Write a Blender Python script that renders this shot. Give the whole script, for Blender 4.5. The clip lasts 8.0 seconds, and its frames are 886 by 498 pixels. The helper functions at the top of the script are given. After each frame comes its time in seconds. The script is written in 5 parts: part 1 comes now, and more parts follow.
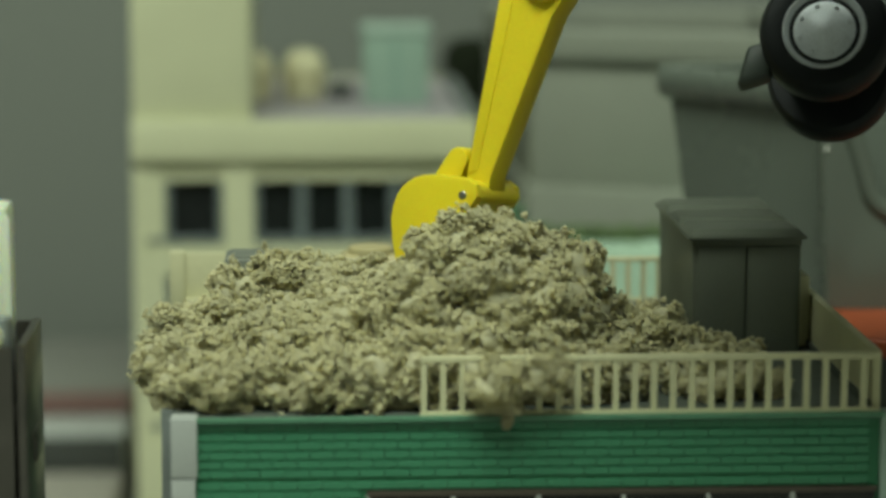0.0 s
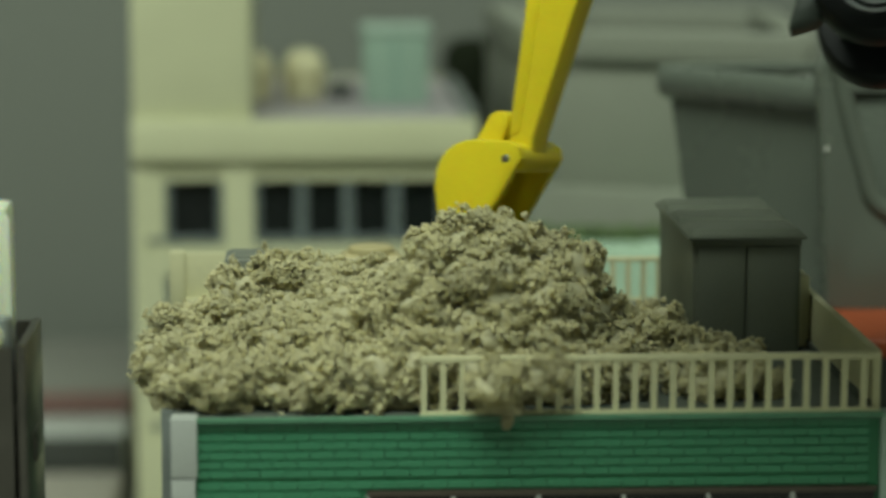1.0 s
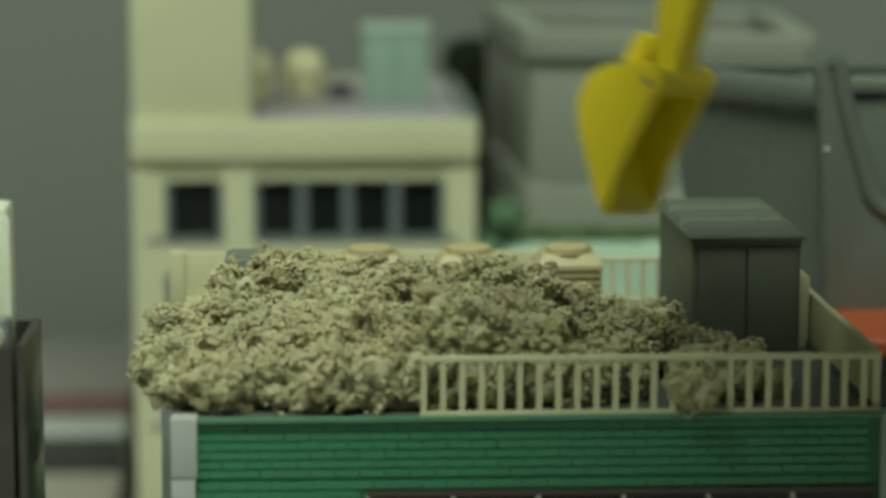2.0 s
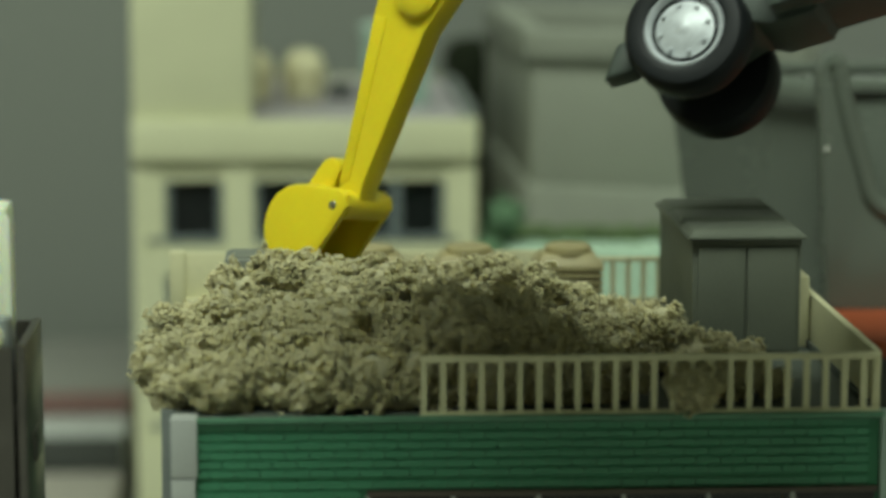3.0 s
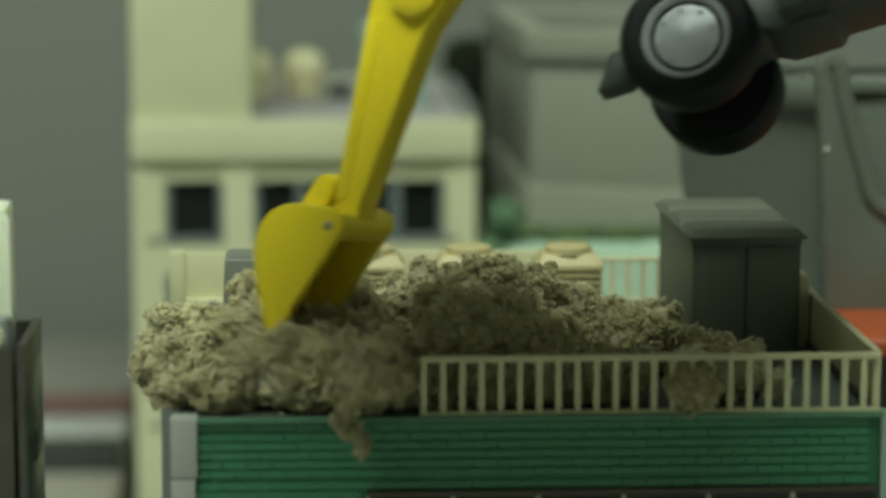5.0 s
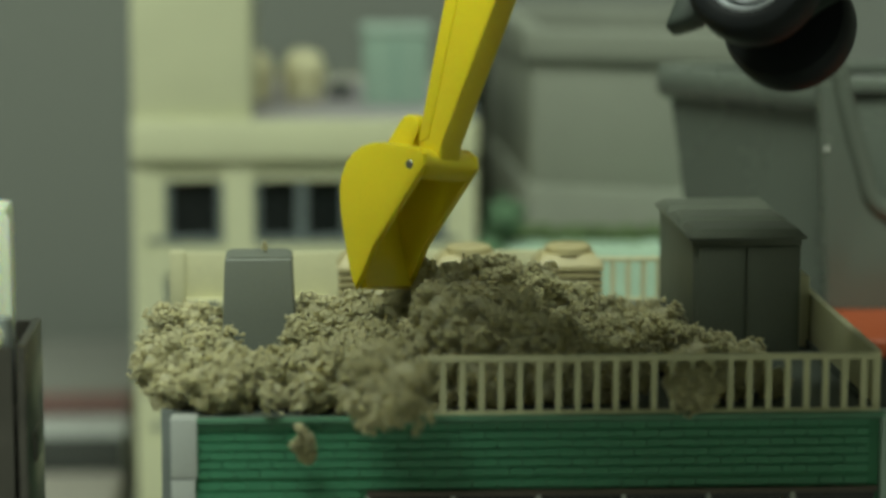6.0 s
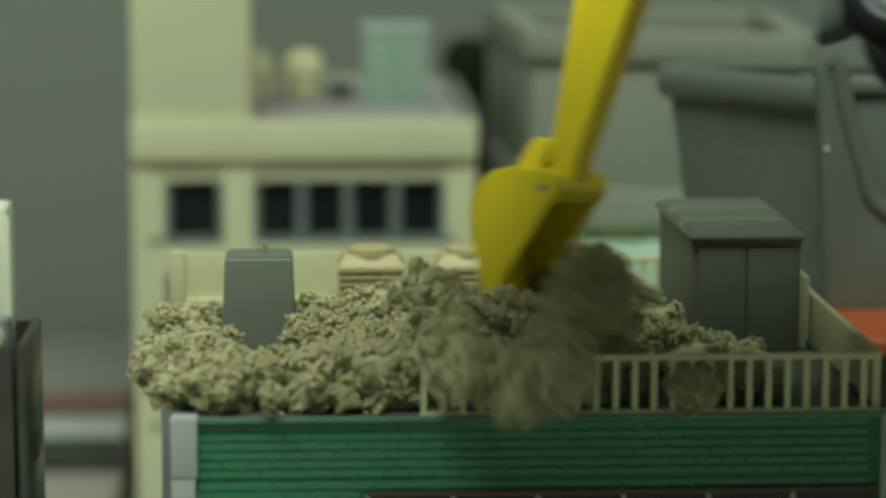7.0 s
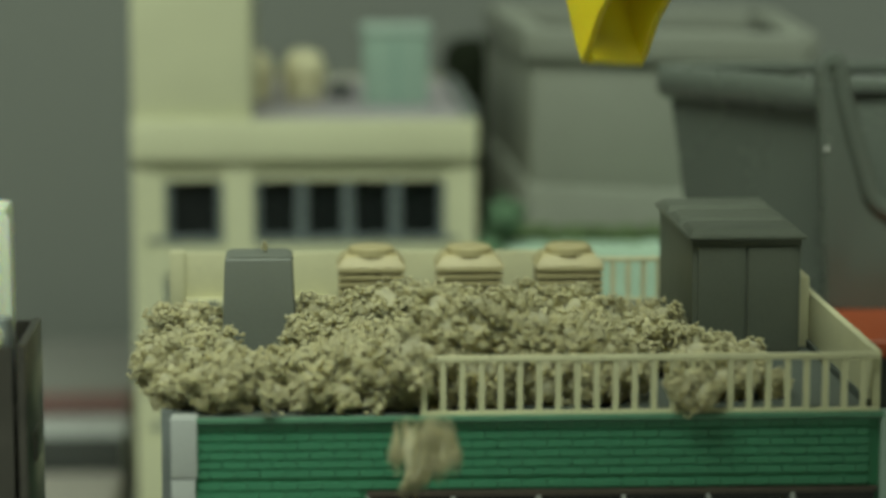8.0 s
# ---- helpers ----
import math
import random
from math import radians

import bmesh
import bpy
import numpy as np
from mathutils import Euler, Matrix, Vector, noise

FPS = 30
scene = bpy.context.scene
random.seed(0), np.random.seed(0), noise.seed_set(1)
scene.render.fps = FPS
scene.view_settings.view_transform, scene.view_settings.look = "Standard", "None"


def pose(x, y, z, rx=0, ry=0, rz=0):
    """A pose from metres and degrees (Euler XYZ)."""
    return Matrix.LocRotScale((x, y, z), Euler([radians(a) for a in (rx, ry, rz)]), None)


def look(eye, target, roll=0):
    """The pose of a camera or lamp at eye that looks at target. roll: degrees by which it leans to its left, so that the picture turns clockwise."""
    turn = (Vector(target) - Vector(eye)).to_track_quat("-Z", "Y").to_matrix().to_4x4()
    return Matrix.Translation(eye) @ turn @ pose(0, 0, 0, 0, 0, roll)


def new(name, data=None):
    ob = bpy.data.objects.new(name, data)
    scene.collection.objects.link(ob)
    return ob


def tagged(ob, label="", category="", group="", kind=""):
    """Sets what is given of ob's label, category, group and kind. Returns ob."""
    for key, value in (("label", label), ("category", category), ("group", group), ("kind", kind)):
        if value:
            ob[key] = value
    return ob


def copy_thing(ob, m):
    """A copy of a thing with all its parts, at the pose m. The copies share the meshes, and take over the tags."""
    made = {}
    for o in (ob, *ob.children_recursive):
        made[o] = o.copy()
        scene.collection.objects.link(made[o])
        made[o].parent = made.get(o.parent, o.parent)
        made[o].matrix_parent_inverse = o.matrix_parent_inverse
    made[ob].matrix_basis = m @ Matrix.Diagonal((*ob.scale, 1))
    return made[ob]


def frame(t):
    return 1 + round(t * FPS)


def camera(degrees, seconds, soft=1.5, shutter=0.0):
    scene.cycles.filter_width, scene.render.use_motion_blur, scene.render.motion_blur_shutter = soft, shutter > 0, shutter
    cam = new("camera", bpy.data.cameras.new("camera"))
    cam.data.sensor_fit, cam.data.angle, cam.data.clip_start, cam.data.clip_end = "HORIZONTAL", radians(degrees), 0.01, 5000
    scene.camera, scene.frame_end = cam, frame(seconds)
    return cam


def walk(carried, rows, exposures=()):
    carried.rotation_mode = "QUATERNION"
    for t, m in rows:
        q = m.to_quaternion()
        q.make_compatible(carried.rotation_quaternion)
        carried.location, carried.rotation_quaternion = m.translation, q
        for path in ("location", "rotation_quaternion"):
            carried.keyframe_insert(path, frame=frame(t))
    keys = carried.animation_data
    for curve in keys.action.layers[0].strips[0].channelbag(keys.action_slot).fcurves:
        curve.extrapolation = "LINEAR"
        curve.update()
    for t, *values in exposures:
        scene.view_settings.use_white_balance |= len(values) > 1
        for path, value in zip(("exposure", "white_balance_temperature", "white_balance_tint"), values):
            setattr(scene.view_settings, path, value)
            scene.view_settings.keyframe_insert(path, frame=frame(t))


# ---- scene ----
# All lengths below are in millimetres (model-railway scale), turned into metres by MM.
MM = 0.001
cam = camera(19.28, 8.0, soft=3.1, shutter=0.9)
EYE = Vector((-14.7, -300.0, 109.3)) * MM
AHEAD = Vector((0.0483, 0.9873, -0.1511))
walk(cam, [(0.0, look(EYE, EYE + AHEAD)), (8.0, look(EYE, EYE + AHEAD))],
     exposures=[(0.0, 0.1), (1.0, 0.04), (1.5, 0.0), (2.8, 0.15), (3.5, 0.2), (4.5, 0.22), (5.8, 0.12), (6.5, 0.1), (7.5, 0.02), (8.0, 0.0)])
cam.data.dof.use_dof = True
cam.data.dof.focus_distance = 0.335
cam.data.dof.aperture_fstop = 17.5

# ---- light: a ceiling lamp in a closed room ----
room_world = bpy.data.worlds.new("room_world")
room_world.use_nodes = True
room_world.node_tree.nodes["Background"].inputs["Color"].default_value = (0.9, 1.0, 0.82, 1)
room_world.node_tree.nodes["Background"].inputs["Strength"].default_value = 0.0
scene.world = room_world
lamp_data = bpy.data.lights.new("ceiling_lamp_light", "AREA")
lamp_data.shape, lamp_data.size, lamp_data.size_y = "RECTANGLE", 1.2, 0.8
lamp_data.energy, lamp_data.color = 39.5, (0.88, 1.0, 0.84)
lamp_ob = new("ceiling_lamp_light", lamp_data)
lamp_ob.matrix_world = look((-0.12, -0.42, 1.38), (-0.04, -0.02, 0.0))


# ---- materials ----
def material(name, base, rough=0.5, metal=0.0, vary=0.12, scale=400.0, bump=0.15, grain=3000.0, coat=0.0, per_object=0.0, tint=None, sub=0.0, spec=0.5):
    """Painted or moulded surface: two scales of colour change and a fine relief, in real size."""
    m = bpy.data.materials.new(name)
    m.use_nodes = True
    nt = m.node_tree
    b = nt.nodes["Principled BSDF"]
    b.inputs["Roughness"].default_value, b.inputs["Metallic"].default_value = rough, metal
    b.inputs["Coat Weight"].default_value = coat
    b.inputs["Specular IOR Level"].default_value = spec
    if sub:
        b.inputs["Subsurface Weight"].default_value = sub
        b.inputs["Subsurface Radius"].default_value = (0.003, 0.002, 0.0005)
    tc = nt.nodes.new("ShaderNodeTexCoord")
    n1, n2 = nt.nodes.new("ShaderNodeTexNoise"), nt.nodes.new("ShaderNodeTexNoise")
    n1.inputs["Scale"].default_value, n2.inputs["Scale"].default_value = scale, grain
    n1.inputs["Detail"].default_value = 4
    nt.links.new(tc.outputs["Object"], n1.inputs["Vector"])
    nt.links.new(tc.outputs["Object"], n2.inputs["Vector"])
    add = nt.nodes.new("ShaderNodeMath")
    add.operation = "ADD"
    nt.links.new(n1.outputs["Fac"], add.inputs[0])
    nt.links.new(n2.outputs["Fac"], add.inputs[1])
    last = add
    if per_object:
        info, mul, add2 = nt.nodes.new("ShaderNodeObjectInfo"), nt.nodes.new("ShaderNodeMath"), nt.nodes.new("ShaderNodeMath")
        mul.operation, mul.inputs[1].default_value = "MULTIPLY", per_object
        nt.links.new(info.outputs["Random"], mul.inputs[0])
        nt.links.new(add.outputs[0], add2.inputs[0])
        nt.links.new(mul.outputs[0], add2.inputs[1])
        last = add2
    ramp = nt.nodes.new("ShaderNodeMapRange")
    ramp.inputs["From Min"].default_value, ramp.inputs["From Max"].default_value = 0.65, 1.35 + per_object
    nt.links.new(last.outputs[0], ramp.inputs["Value"])
    mix = nt.nodes.new("ShaderNodeMix")
    mix.data_type = "RGBA"
    lo = tint or tuple(c * (1 - vary) for c in base)
    hi = tuple(min(1, c * (1 + vary)) for c in base)
    mix.inputs[6].default_value, mix.inputs[7].default_value = (*lo, 1), (*hi, 1)
    nt.links.new(ramp.outputs["Result"], mix.inputs[0])
    nt.links.new(mix.outputs[2], b.inputs["Base Color"])
    rr = nt.nodes.new("ShaderNodeMapRange")
    rr.inputs["To Min"].default_value, rr.inputs["To Max"].default_value = rough * 0.85, min(1, rough * 1.15)
    nt.links.new(n1.outputs["Fac"], rr.inputs["Value"])
    nt.links.new(rr.outputs["Result"], b.inputs["Roughness"])
    if bump:
        bp = nt.nodes.new("ShaderNodeBump")
        bp.inputs["Strength"].default_value, bp.inputs["Distance"].default_value = bump, 0.0002
        nt.links.new(n2.outputs["Fac"], bp.inputs["Height"])
        nt.links.new(bp.outputs["Normal"], b.inputs["Normal"])
    return m


CREAM = material("cream_plastic", (0.64, 0.645, 0.43), 0.5, vary=0.06, scale=60)
FENCE = material("ivory_plastic", (0.62, 0.60, 0.38), 0.45, vary=0.07, scale=150)
GREEN = material("green_tile_plastic", (0.049, 0.215, 0.115), 0.38, vary=0.10, scale=300, per_object=0.25)
GREEN_BACK = material("green_joint_plastic", (0.024, 0.155, 0.07), 0.5)
STONE = material("pale_grey_plastic", (0.42, 0.44, 0.42), 0.5, vary=0.06, scale=200)
SLATE = material("slate_grey_plastic", (0.17, 0.19, 0.18), 0.5, vary=0.07, scale=150)
SHED = material("shed_grey_plastic", (0.112, 0.125, 0.096), 0.5, vary=0.08, scale=150)
BOX_GREY = material("box_grey_plastic", (0.165, 0.178, 0.148), 0.55, vary=0.05, scale=120)
ROOF = material("roof_grey_plastic", (0.085, 0.10, 0.085), 0.6, vary=0.1, scale=200)
TUB = material("tub_grey_plastic", (0.112, 0.130, 0.108), 0.27, vary=0.05, scale=60, bump=0.05, coat=0.3)
BIN = material("bin_grey_plastic", (0.255, 0.27, 0.22), 0.55, vary=0.07, scale=60)
BUFF = material("buff_plastic", (0.45, 0.39, 0.20), 0.5, vary=0.08, scale=200)
MINT = material("mint_plastic", (0.27, 0.38, 0.31), 0.5, vary=0.05, scale=60)
YELLOW = material("yellow_plastic", (0.76, 0.61, 0.018), 0.33, vary=0.05, scale=120, bump=0.05, sub=0.4)
STEEL = material("pin_steel", (0.3, 0.3, 0.29), 0.35, metal=1.0)
DARK = material("window_dark", (0.012, 0.014, 0.014), 0.25)
SASH = material("sash_grey", (0.16, 0.19, 0.19), 0.5)


def moss_material():
    """Dried moss: matt crumbs that let some light through."""
    m = material("dried_moss", (0.89, 0.85, 0.61), 0.95, vary=0.1, scale=260, grain=1600, bump=0.3, per_object=0.2, spec=0.1)
    nt = m.node_tree
    b, out = nt.nodes["Principled BSDF"], nt.nodes["Material Output"]
    tr, mix = nt.nodes.new("ShaderNodeBsdfTranslucent"), nt.nodes.new("ShaderNodeMixShader")
    mix.inputs[0].default_value = 0.6
    source = b.inputs["Base Color"].links[0].from_socket
    nt.links.new(source, tr.inputs["Color"])
    nt.links.new(b.outputs[0], mix.inputs[1])
    nt.links.new(tr.outputs[0], mix.inputs[2])
    nt.links.new(mix.outputs[0], out.inputs["Surface"])
    return m


MOSS = moss_material()
TYRE = material("tyre_rubber", (0.008, 0.010, 0.011), 0.5, vary=0.2, spec=0.22)
RIM = material("silver_rim", (0.50, 0.53, 0.56), 0.42, metal=0.15, vary=0.15, scale=500)
CHASSIS = material("chassis_grey_plastic", (0.048, 0.062, 0.052), 0.45, vary=0.15)
BLACK = material("black_metal", (0.05, 0.046, 0.038), 0.4, vary=0.25, scale=200, coat=0.2)
FROST = material("frosted_plastic", (0.72, 0.76, 0.62), 0.35, vary=0.08, sub=0.5)
ORANGE = material("orange_plastic", (0.33, 0.068, 0.022), 0.45, vary=0.06)
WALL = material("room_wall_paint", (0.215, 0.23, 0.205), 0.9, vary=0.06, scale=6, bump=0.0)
# Paler than the back wall, so these unseen walls bounce fill light.
WALL_PALE = material("room_fill_paint", (0.70, 0.71, 0.62), 0.9, vary=0.04, scale=4, bump=0.0)
CEILING = material("ceiling_paint", (0.75, 0.76, 0.68), 0.9, vary=0.03, scale=4, bump=0.0)
TABLE = material("table_top_laminate", (0.20, 0.20, 0.18), 0.6, vary=0.10, scale=30)
PINK = material("faded_red_plastic", (0.20, 0.115, 0.105), 0.5)
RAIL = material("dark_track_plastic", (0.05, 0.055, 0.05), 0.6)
PALE = material("pale_track_plastic", (0.33, 0.31, 0.27), 0.6)
LEAF = material("sponge_leaf", (0.15, 0.27, 0.15), 0.9, vary=0.35, scale=300, per_object=0.2)
HEDGE = material("dark_sponge_hedge", (0.10, 0.15, 0.06), 0.9, vary=0.35, scale=200)


# ---- mesh helpers ----
def box(bm, x0, x1, y0, y1, z0, z1, bevel=0.0):
    """An axis-aligned block (mm), its edges rounded by bevel."""
    vs = [bm.verts.new((x * MM, y * MM, z * MM)) for x in (x0, x1) for y in (y0, y1) for z in (z0, z1)]
    fs = [bm.faces.new([vs[i] for i in f]) for f in ((0, 1, 3, 2), (4, 6, 7, 5), (0, 4, 5, 1), (2, 3, 7, 6), (0, 2, 6, 4), (1, 5, 7, 3))]
    if bevel:
        es = list({e for f in fs for e in f.edges})
        bmesh.ops.bevel(bm, geom=es, offset=bevel * MM, segments=2, profile=0.6, affect="EDGES")
    return bm


def block(*args, **kw):
    return box(bmesh.new(), *args, **kw)


def prism(bm, outline, y0, y1, bevel=0.0):
    """An outline of (x, z) in mm carried from y0 to y1."""
    a = [bm.verts.new((x * MM, y0 * MM, z * MM)) for x, z in outline]
    b = [bm.verts.new((x * MM, y1 * MM, z * MM)) for x, z in outline]
    n = len(a)
    fs = [bm.faces.new(a), bm.faces.new(b[::-1])]
    fs += [bm.faces.new((a[i], b[i], b[(i + 1) % n], a[(i + 1) % n])) for i in range(n)]
    bmesh.ops.recalc_face_normals(bm, faces=fs)
    if bevel:
        es = [e for f in fs[:2] for e in f.edges]
        bmesh.ops.bevel(bm, geom=es, offset=bevel * MM, segments=2, profile=0.6, affect="EDGES")
    return bm


def plan_prism(bm, lower, upper, z0, z1, bevel=0.0):
    """Two plan outlines of (x, y) in mm, at z0 and z1, joined."""
    a = [bm.verts.new((x * MM, y * MM, z0 * MM)) for x, y in lower]
    b = [bm.verts.new((x * MM, y * MM, z1 * MM)) for x, y in upper]
    n = len(a)
    fs = [bm.faces.new(a), bm.faces.new(b)]
    fs += [bm.faces.new((a[i], b[i], b[(i + 1) % n], a[(i + 1) % n])) for i in range(n)]
    bmesh.ops.recalc_face_normals(bm, faces=fs)
    if bevel:
        bmesh.ops.bevel(bm, geom=list({e for f in fs for e in f.edges}), offset=bevel * MM, segments=3, profile=0.5, affect="EDGES")
    return bm


def lathe(bm, rings, n=40, axis="y", closed=False):
    """A turned body: rings of (distance along the axis, radius), in mm."""
    loops = []
    for d, r in rings:
        loop = []
        for i in range(n):
            c, s = math.cos(2 * math.pi * i / n) * r * MM, math.sin(2 * math.pi * i / n) * r * MM
            loop.append(bm.verts.new((c, d * MM, s) if axis == "y" else (c, s, d * MM)))
        loops.append(loop)
    fs = [] if closed else [bm.faces.new(loops[0]), bm.faces.new(loops[-1])]
    for p, q in zip(loops, loops[1:] + loops[:1] if closed else loops[1:]):
        fs += [bm.faces.new((p[i], p[(i + 1) % n], q[(i + 1) % n], q[i])) for i in range(n)]
    bmesh.ops.recalc_face_normals(bm, faces=fs)
    return bm


def mesh_of(name, bm, mat, smooth=False):
    me = bpy.data.meshes.new(name)
    bm.to_mesh(me)
    bm.free()
    me.materials.append(mat)
    if smooth:
        me.shade_smooth()
        me.set_sharp_from_angle(angle=radians(38))
    return me


def part(name, bm, mat, parent=None, label="", smooth=True, m=None):
    """Links a bmesh as one mesh object, under parent if there is one."""
    me = bm if isinstance(bm, bpy.types.Mesh) else mesh_of(name, bm, mat, smooth)
    ob = new(name, me)
    ob.parent = parent
    if m is not None:
        ob.matrix_basis = m
    return tagged(ob, label) if label else ob


def empty(name, x, y, z, label, category, group="", kind="", rz=0):
    ob = new(name)
    ob.matrix_basis = pose(x * MM, y * MM, z * MM, 0, 0, rz)
    return tagged(ob, label, category, group, kind)


def structure(name, bm, mat, label=""):
    return tagged(part(name, bm, mat), label, name.split("_")[0], kind="structure")


# ---- the room and the table ----
GROUND = -45.0
structure("ground", block(-900, 900, -700, 1000, GROUND - 30, GROUND, bevel=2), TABLE, "grey laminate table top under the model town")
structure("floor", block(-2000, 2000, -2000, 1500, -800, -780), TABLE, "dull grey floor of the room below the table")
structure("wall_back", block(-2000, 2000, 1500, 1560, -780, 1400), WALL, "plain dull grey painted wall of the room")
structure("wall_front", block(-2000, 2000, -2060, -2000, -780, 1400), WALL_PALE, "plain unseen wall of the room, pale to bounce fill light")
structure("wall_left", block(-2060, -2000, -2000, 1560, -780, 1400), WALL_PALE, "plain unseen wall of the room, pale to bounce fill light")
structure("wall_right", block(2000, 2060, -2000, 1560, -780, 1400), WALL_PALE, "plain unseen wall of the room, pale to bounce fill light")
structure("ceiling", block(-2060, 2060, -2060, 1560, 1400, 1440), CEILING, "plain white painted ceiling of the room")
trestle = empty("table_frame", 0, 150, -780, "dark metal frame with four legs under the table top", "table frame")
for lx, ly in ((-850, -800), (850, -800), (-850, 800), (850, 800)):
    part("leg", block(lx - 25, lx + 25, ly - 25, ly + 25, 0, 700, bevel=3), material("table_steel", (0.06, 0.06, 0.06), 0.4, metal=0.6), trestle)
part("rail", block(-870, 870, -820, 820, 700.5, 704.5), TABLE, trestle)


# ---- the green shop building ----
ROOF_Z = 43.6
X0, X1, DEPTH = -32.0, 52.6, 80.0


def green_building():
    b = empty("shop_building", 10, 40, GROUND, "green tiled plastic toy shop building with a fenced flat roof", "toy building")
    o = pose(-10 * MM, -40 * MM, -GROUND * MM)
    wall = part("wall", block(X0 + 0.6, X1 - 0.6, 0.5, DEPTH, GROUND, ROOF_Z - 1.0), GREEN_BACK, b, "smooth dark green plastic wall behind the tiles", m=o)
    part("roof", block(X0 + 0.3, X1 - 0.3, 0.4, DEPTH + 0.4, ROOF_Z - 1.0, ROOF_Z - 0.25), ROOF, b, "flat grey plastic roof deck", m=o)
    part("roof_edge", block(X0 + 3.0, X1 - 0.2, -0.35, 0.4, ROOF_Z - 0.75, ROOF_Z - 0.1, bevel=0.12), material("edge_mint_plastic", (0.09, 0.23, 0.14), 0.5), b, "thin pale mint strip along the roof edge", m=o)
    # corner pilaster in stacked blocks
    z, first = ROOF_Z + 0.1, True
    while z > GROUND + 1:
        h = 7.3
        part("corner_block", block(X0, X0 + (3.1 if first else 2.85), -0.45, 3.0, max(z - h, GROUND), z - 0.18, bevel=0.15), STONE, b, "pale grey corner block" if first else "", m=o)
        z, first = z - h, False
    part("side_pilaster", block(X0 - 1.35, X0 + 0.55, 5.0, 9.0, GROUND, ROOF_Z - 0.2, bevel=0.2), SLATE, b, "dark slate grey pilaster on the side wall", m=o)
    part("end_pilaster", block(X1 - 0.55, X1 + 2.2, -0.3, 3, GROUND, ROOF_Z - 0.3, bevel=0.15), material("end_mint_plastic", (0.30, 0.40, 0.34), 0.5), b, "pale mint corner strip", m=o)
    # shop window under the tiled band
    wf = part("window_frame", block(-9.0, X1 - 0.8, -0.35, 0.45, 33.85, 34.5, bevel=0.12), material("bronze_frame", (0.09, 0.075, 0.06), 0.35, metal=0.4), b, "bronze window frame rail", m=o)
    for i in range(6):
        x = -8.6 + i * 10.1
        part("pane", block(x, x + 9.6, 0.1, 0.45, 12, 33.8), DARK, b, "dark shop window pane" if i == 0 else "", m=o)
        part("mullion", block(x - 0.55, x - 0.05, -0.3, 0.44, 12, 33.84), STONE, b, m=o)
    # tiles of the facade, one object each on a shared mesh
    rows = [(ROOF_Z - 0.95 - 1.115 * i, 1.0) for i in range(6)] + [(ROOF_Z - 0.95 - 6 * 1.115 - 0.35 - 1.115 * i, 1.0) for i in range(4)]
    bm = bmesh.new()
    plan_prism(bm, [(-1.474, -0.54), (1.474, -0.54), (1.474, 0.54), (-1.474, 0.54)], [(-1.43, -0.34), (1.43, -0.34), (1.43, 0.47), (-1.43, 0.47)], 0, 0.26)
    brick = mesh_of("brick", bm, GREEN)
    bm = bmesh.new()
    plan_prism(bm, [(-0.735, -0.54), (0.735, -0.54), (0.735, 0.54), (-0.735, 0.54)], [(-0.69, -0.34), (0.69, -0.34), (0.69, 0.47), (-0.69, 0.47)], 0, 0.26)
    half = mesh_of("half_brick", bm, GREEN)
    for r, (zt, h) in enumerate(rows):
        x = X0 + 3.0 + (1.5 if r % 2 == 0 else 2.95)
        if r % 2:
            part("brick", half, GREEN, b, m=o @ pose((X0 + 3.735) * MM, 0.5 * MM, (zt - 0.5) * MM, 90))
        if zt > 34.9:
            gap = (X1 - 0.62 - (x - 1.475)) % 2.95
            if gap > 1.45:
                part("brick", half, GREEN, b, m=o @ pose((X1 - 0.62 - gap + 0.735) * MM, 0.5 * MM, (zt - 0.5) * MM, 90))
        while x + 1.475 < X1 - 0.6:
            if not (zt < 34.9 and x > -10.5):
                part("brick", brick, GREEN, b, m=o @ pose(x * MM, 0.5 * MM, (zt - 0.5) * MM, 90 + random.uniform(-1.2, 1.2), random.uniform(-0.4, 0.4), 0))
            x += 2.95
    return b


def railing(name, label, x0, y0, x1, y1, height, pitch, post=0.75, first_end=True):
    """A moulded railing: top rail, bottom rail and square bars."""
    length = math.hypot(x1 - x0, y1 - y0)
    r = empty(name, x0, y0, ROOF_Z - 0.25, label, "railing", rz=math.degrees(math.atan2(y1 - y0, x1 - x0)))
    part("top_rail", block(0, length, -0.45, 0.45, height - 0.75, height, bevel=0.15), FENCE, r)
    part("bottom_rail", block(0, length, -0.4, 0.4, 0, 0.55, bevel=0.1), FENCE, r)
    bar = mesh_of("bar", block(-post / 2, post / 2, -0.32, 0.32, 0.5, height - 0.7, bevel=0.08), FENCE)
    x, n = 0.45, 0
    while x < length:
        part("bar", bar, FENCE, r, m=pose(x * MM, 0, 0, 0, 0, 0))
        x += pitch
    return r


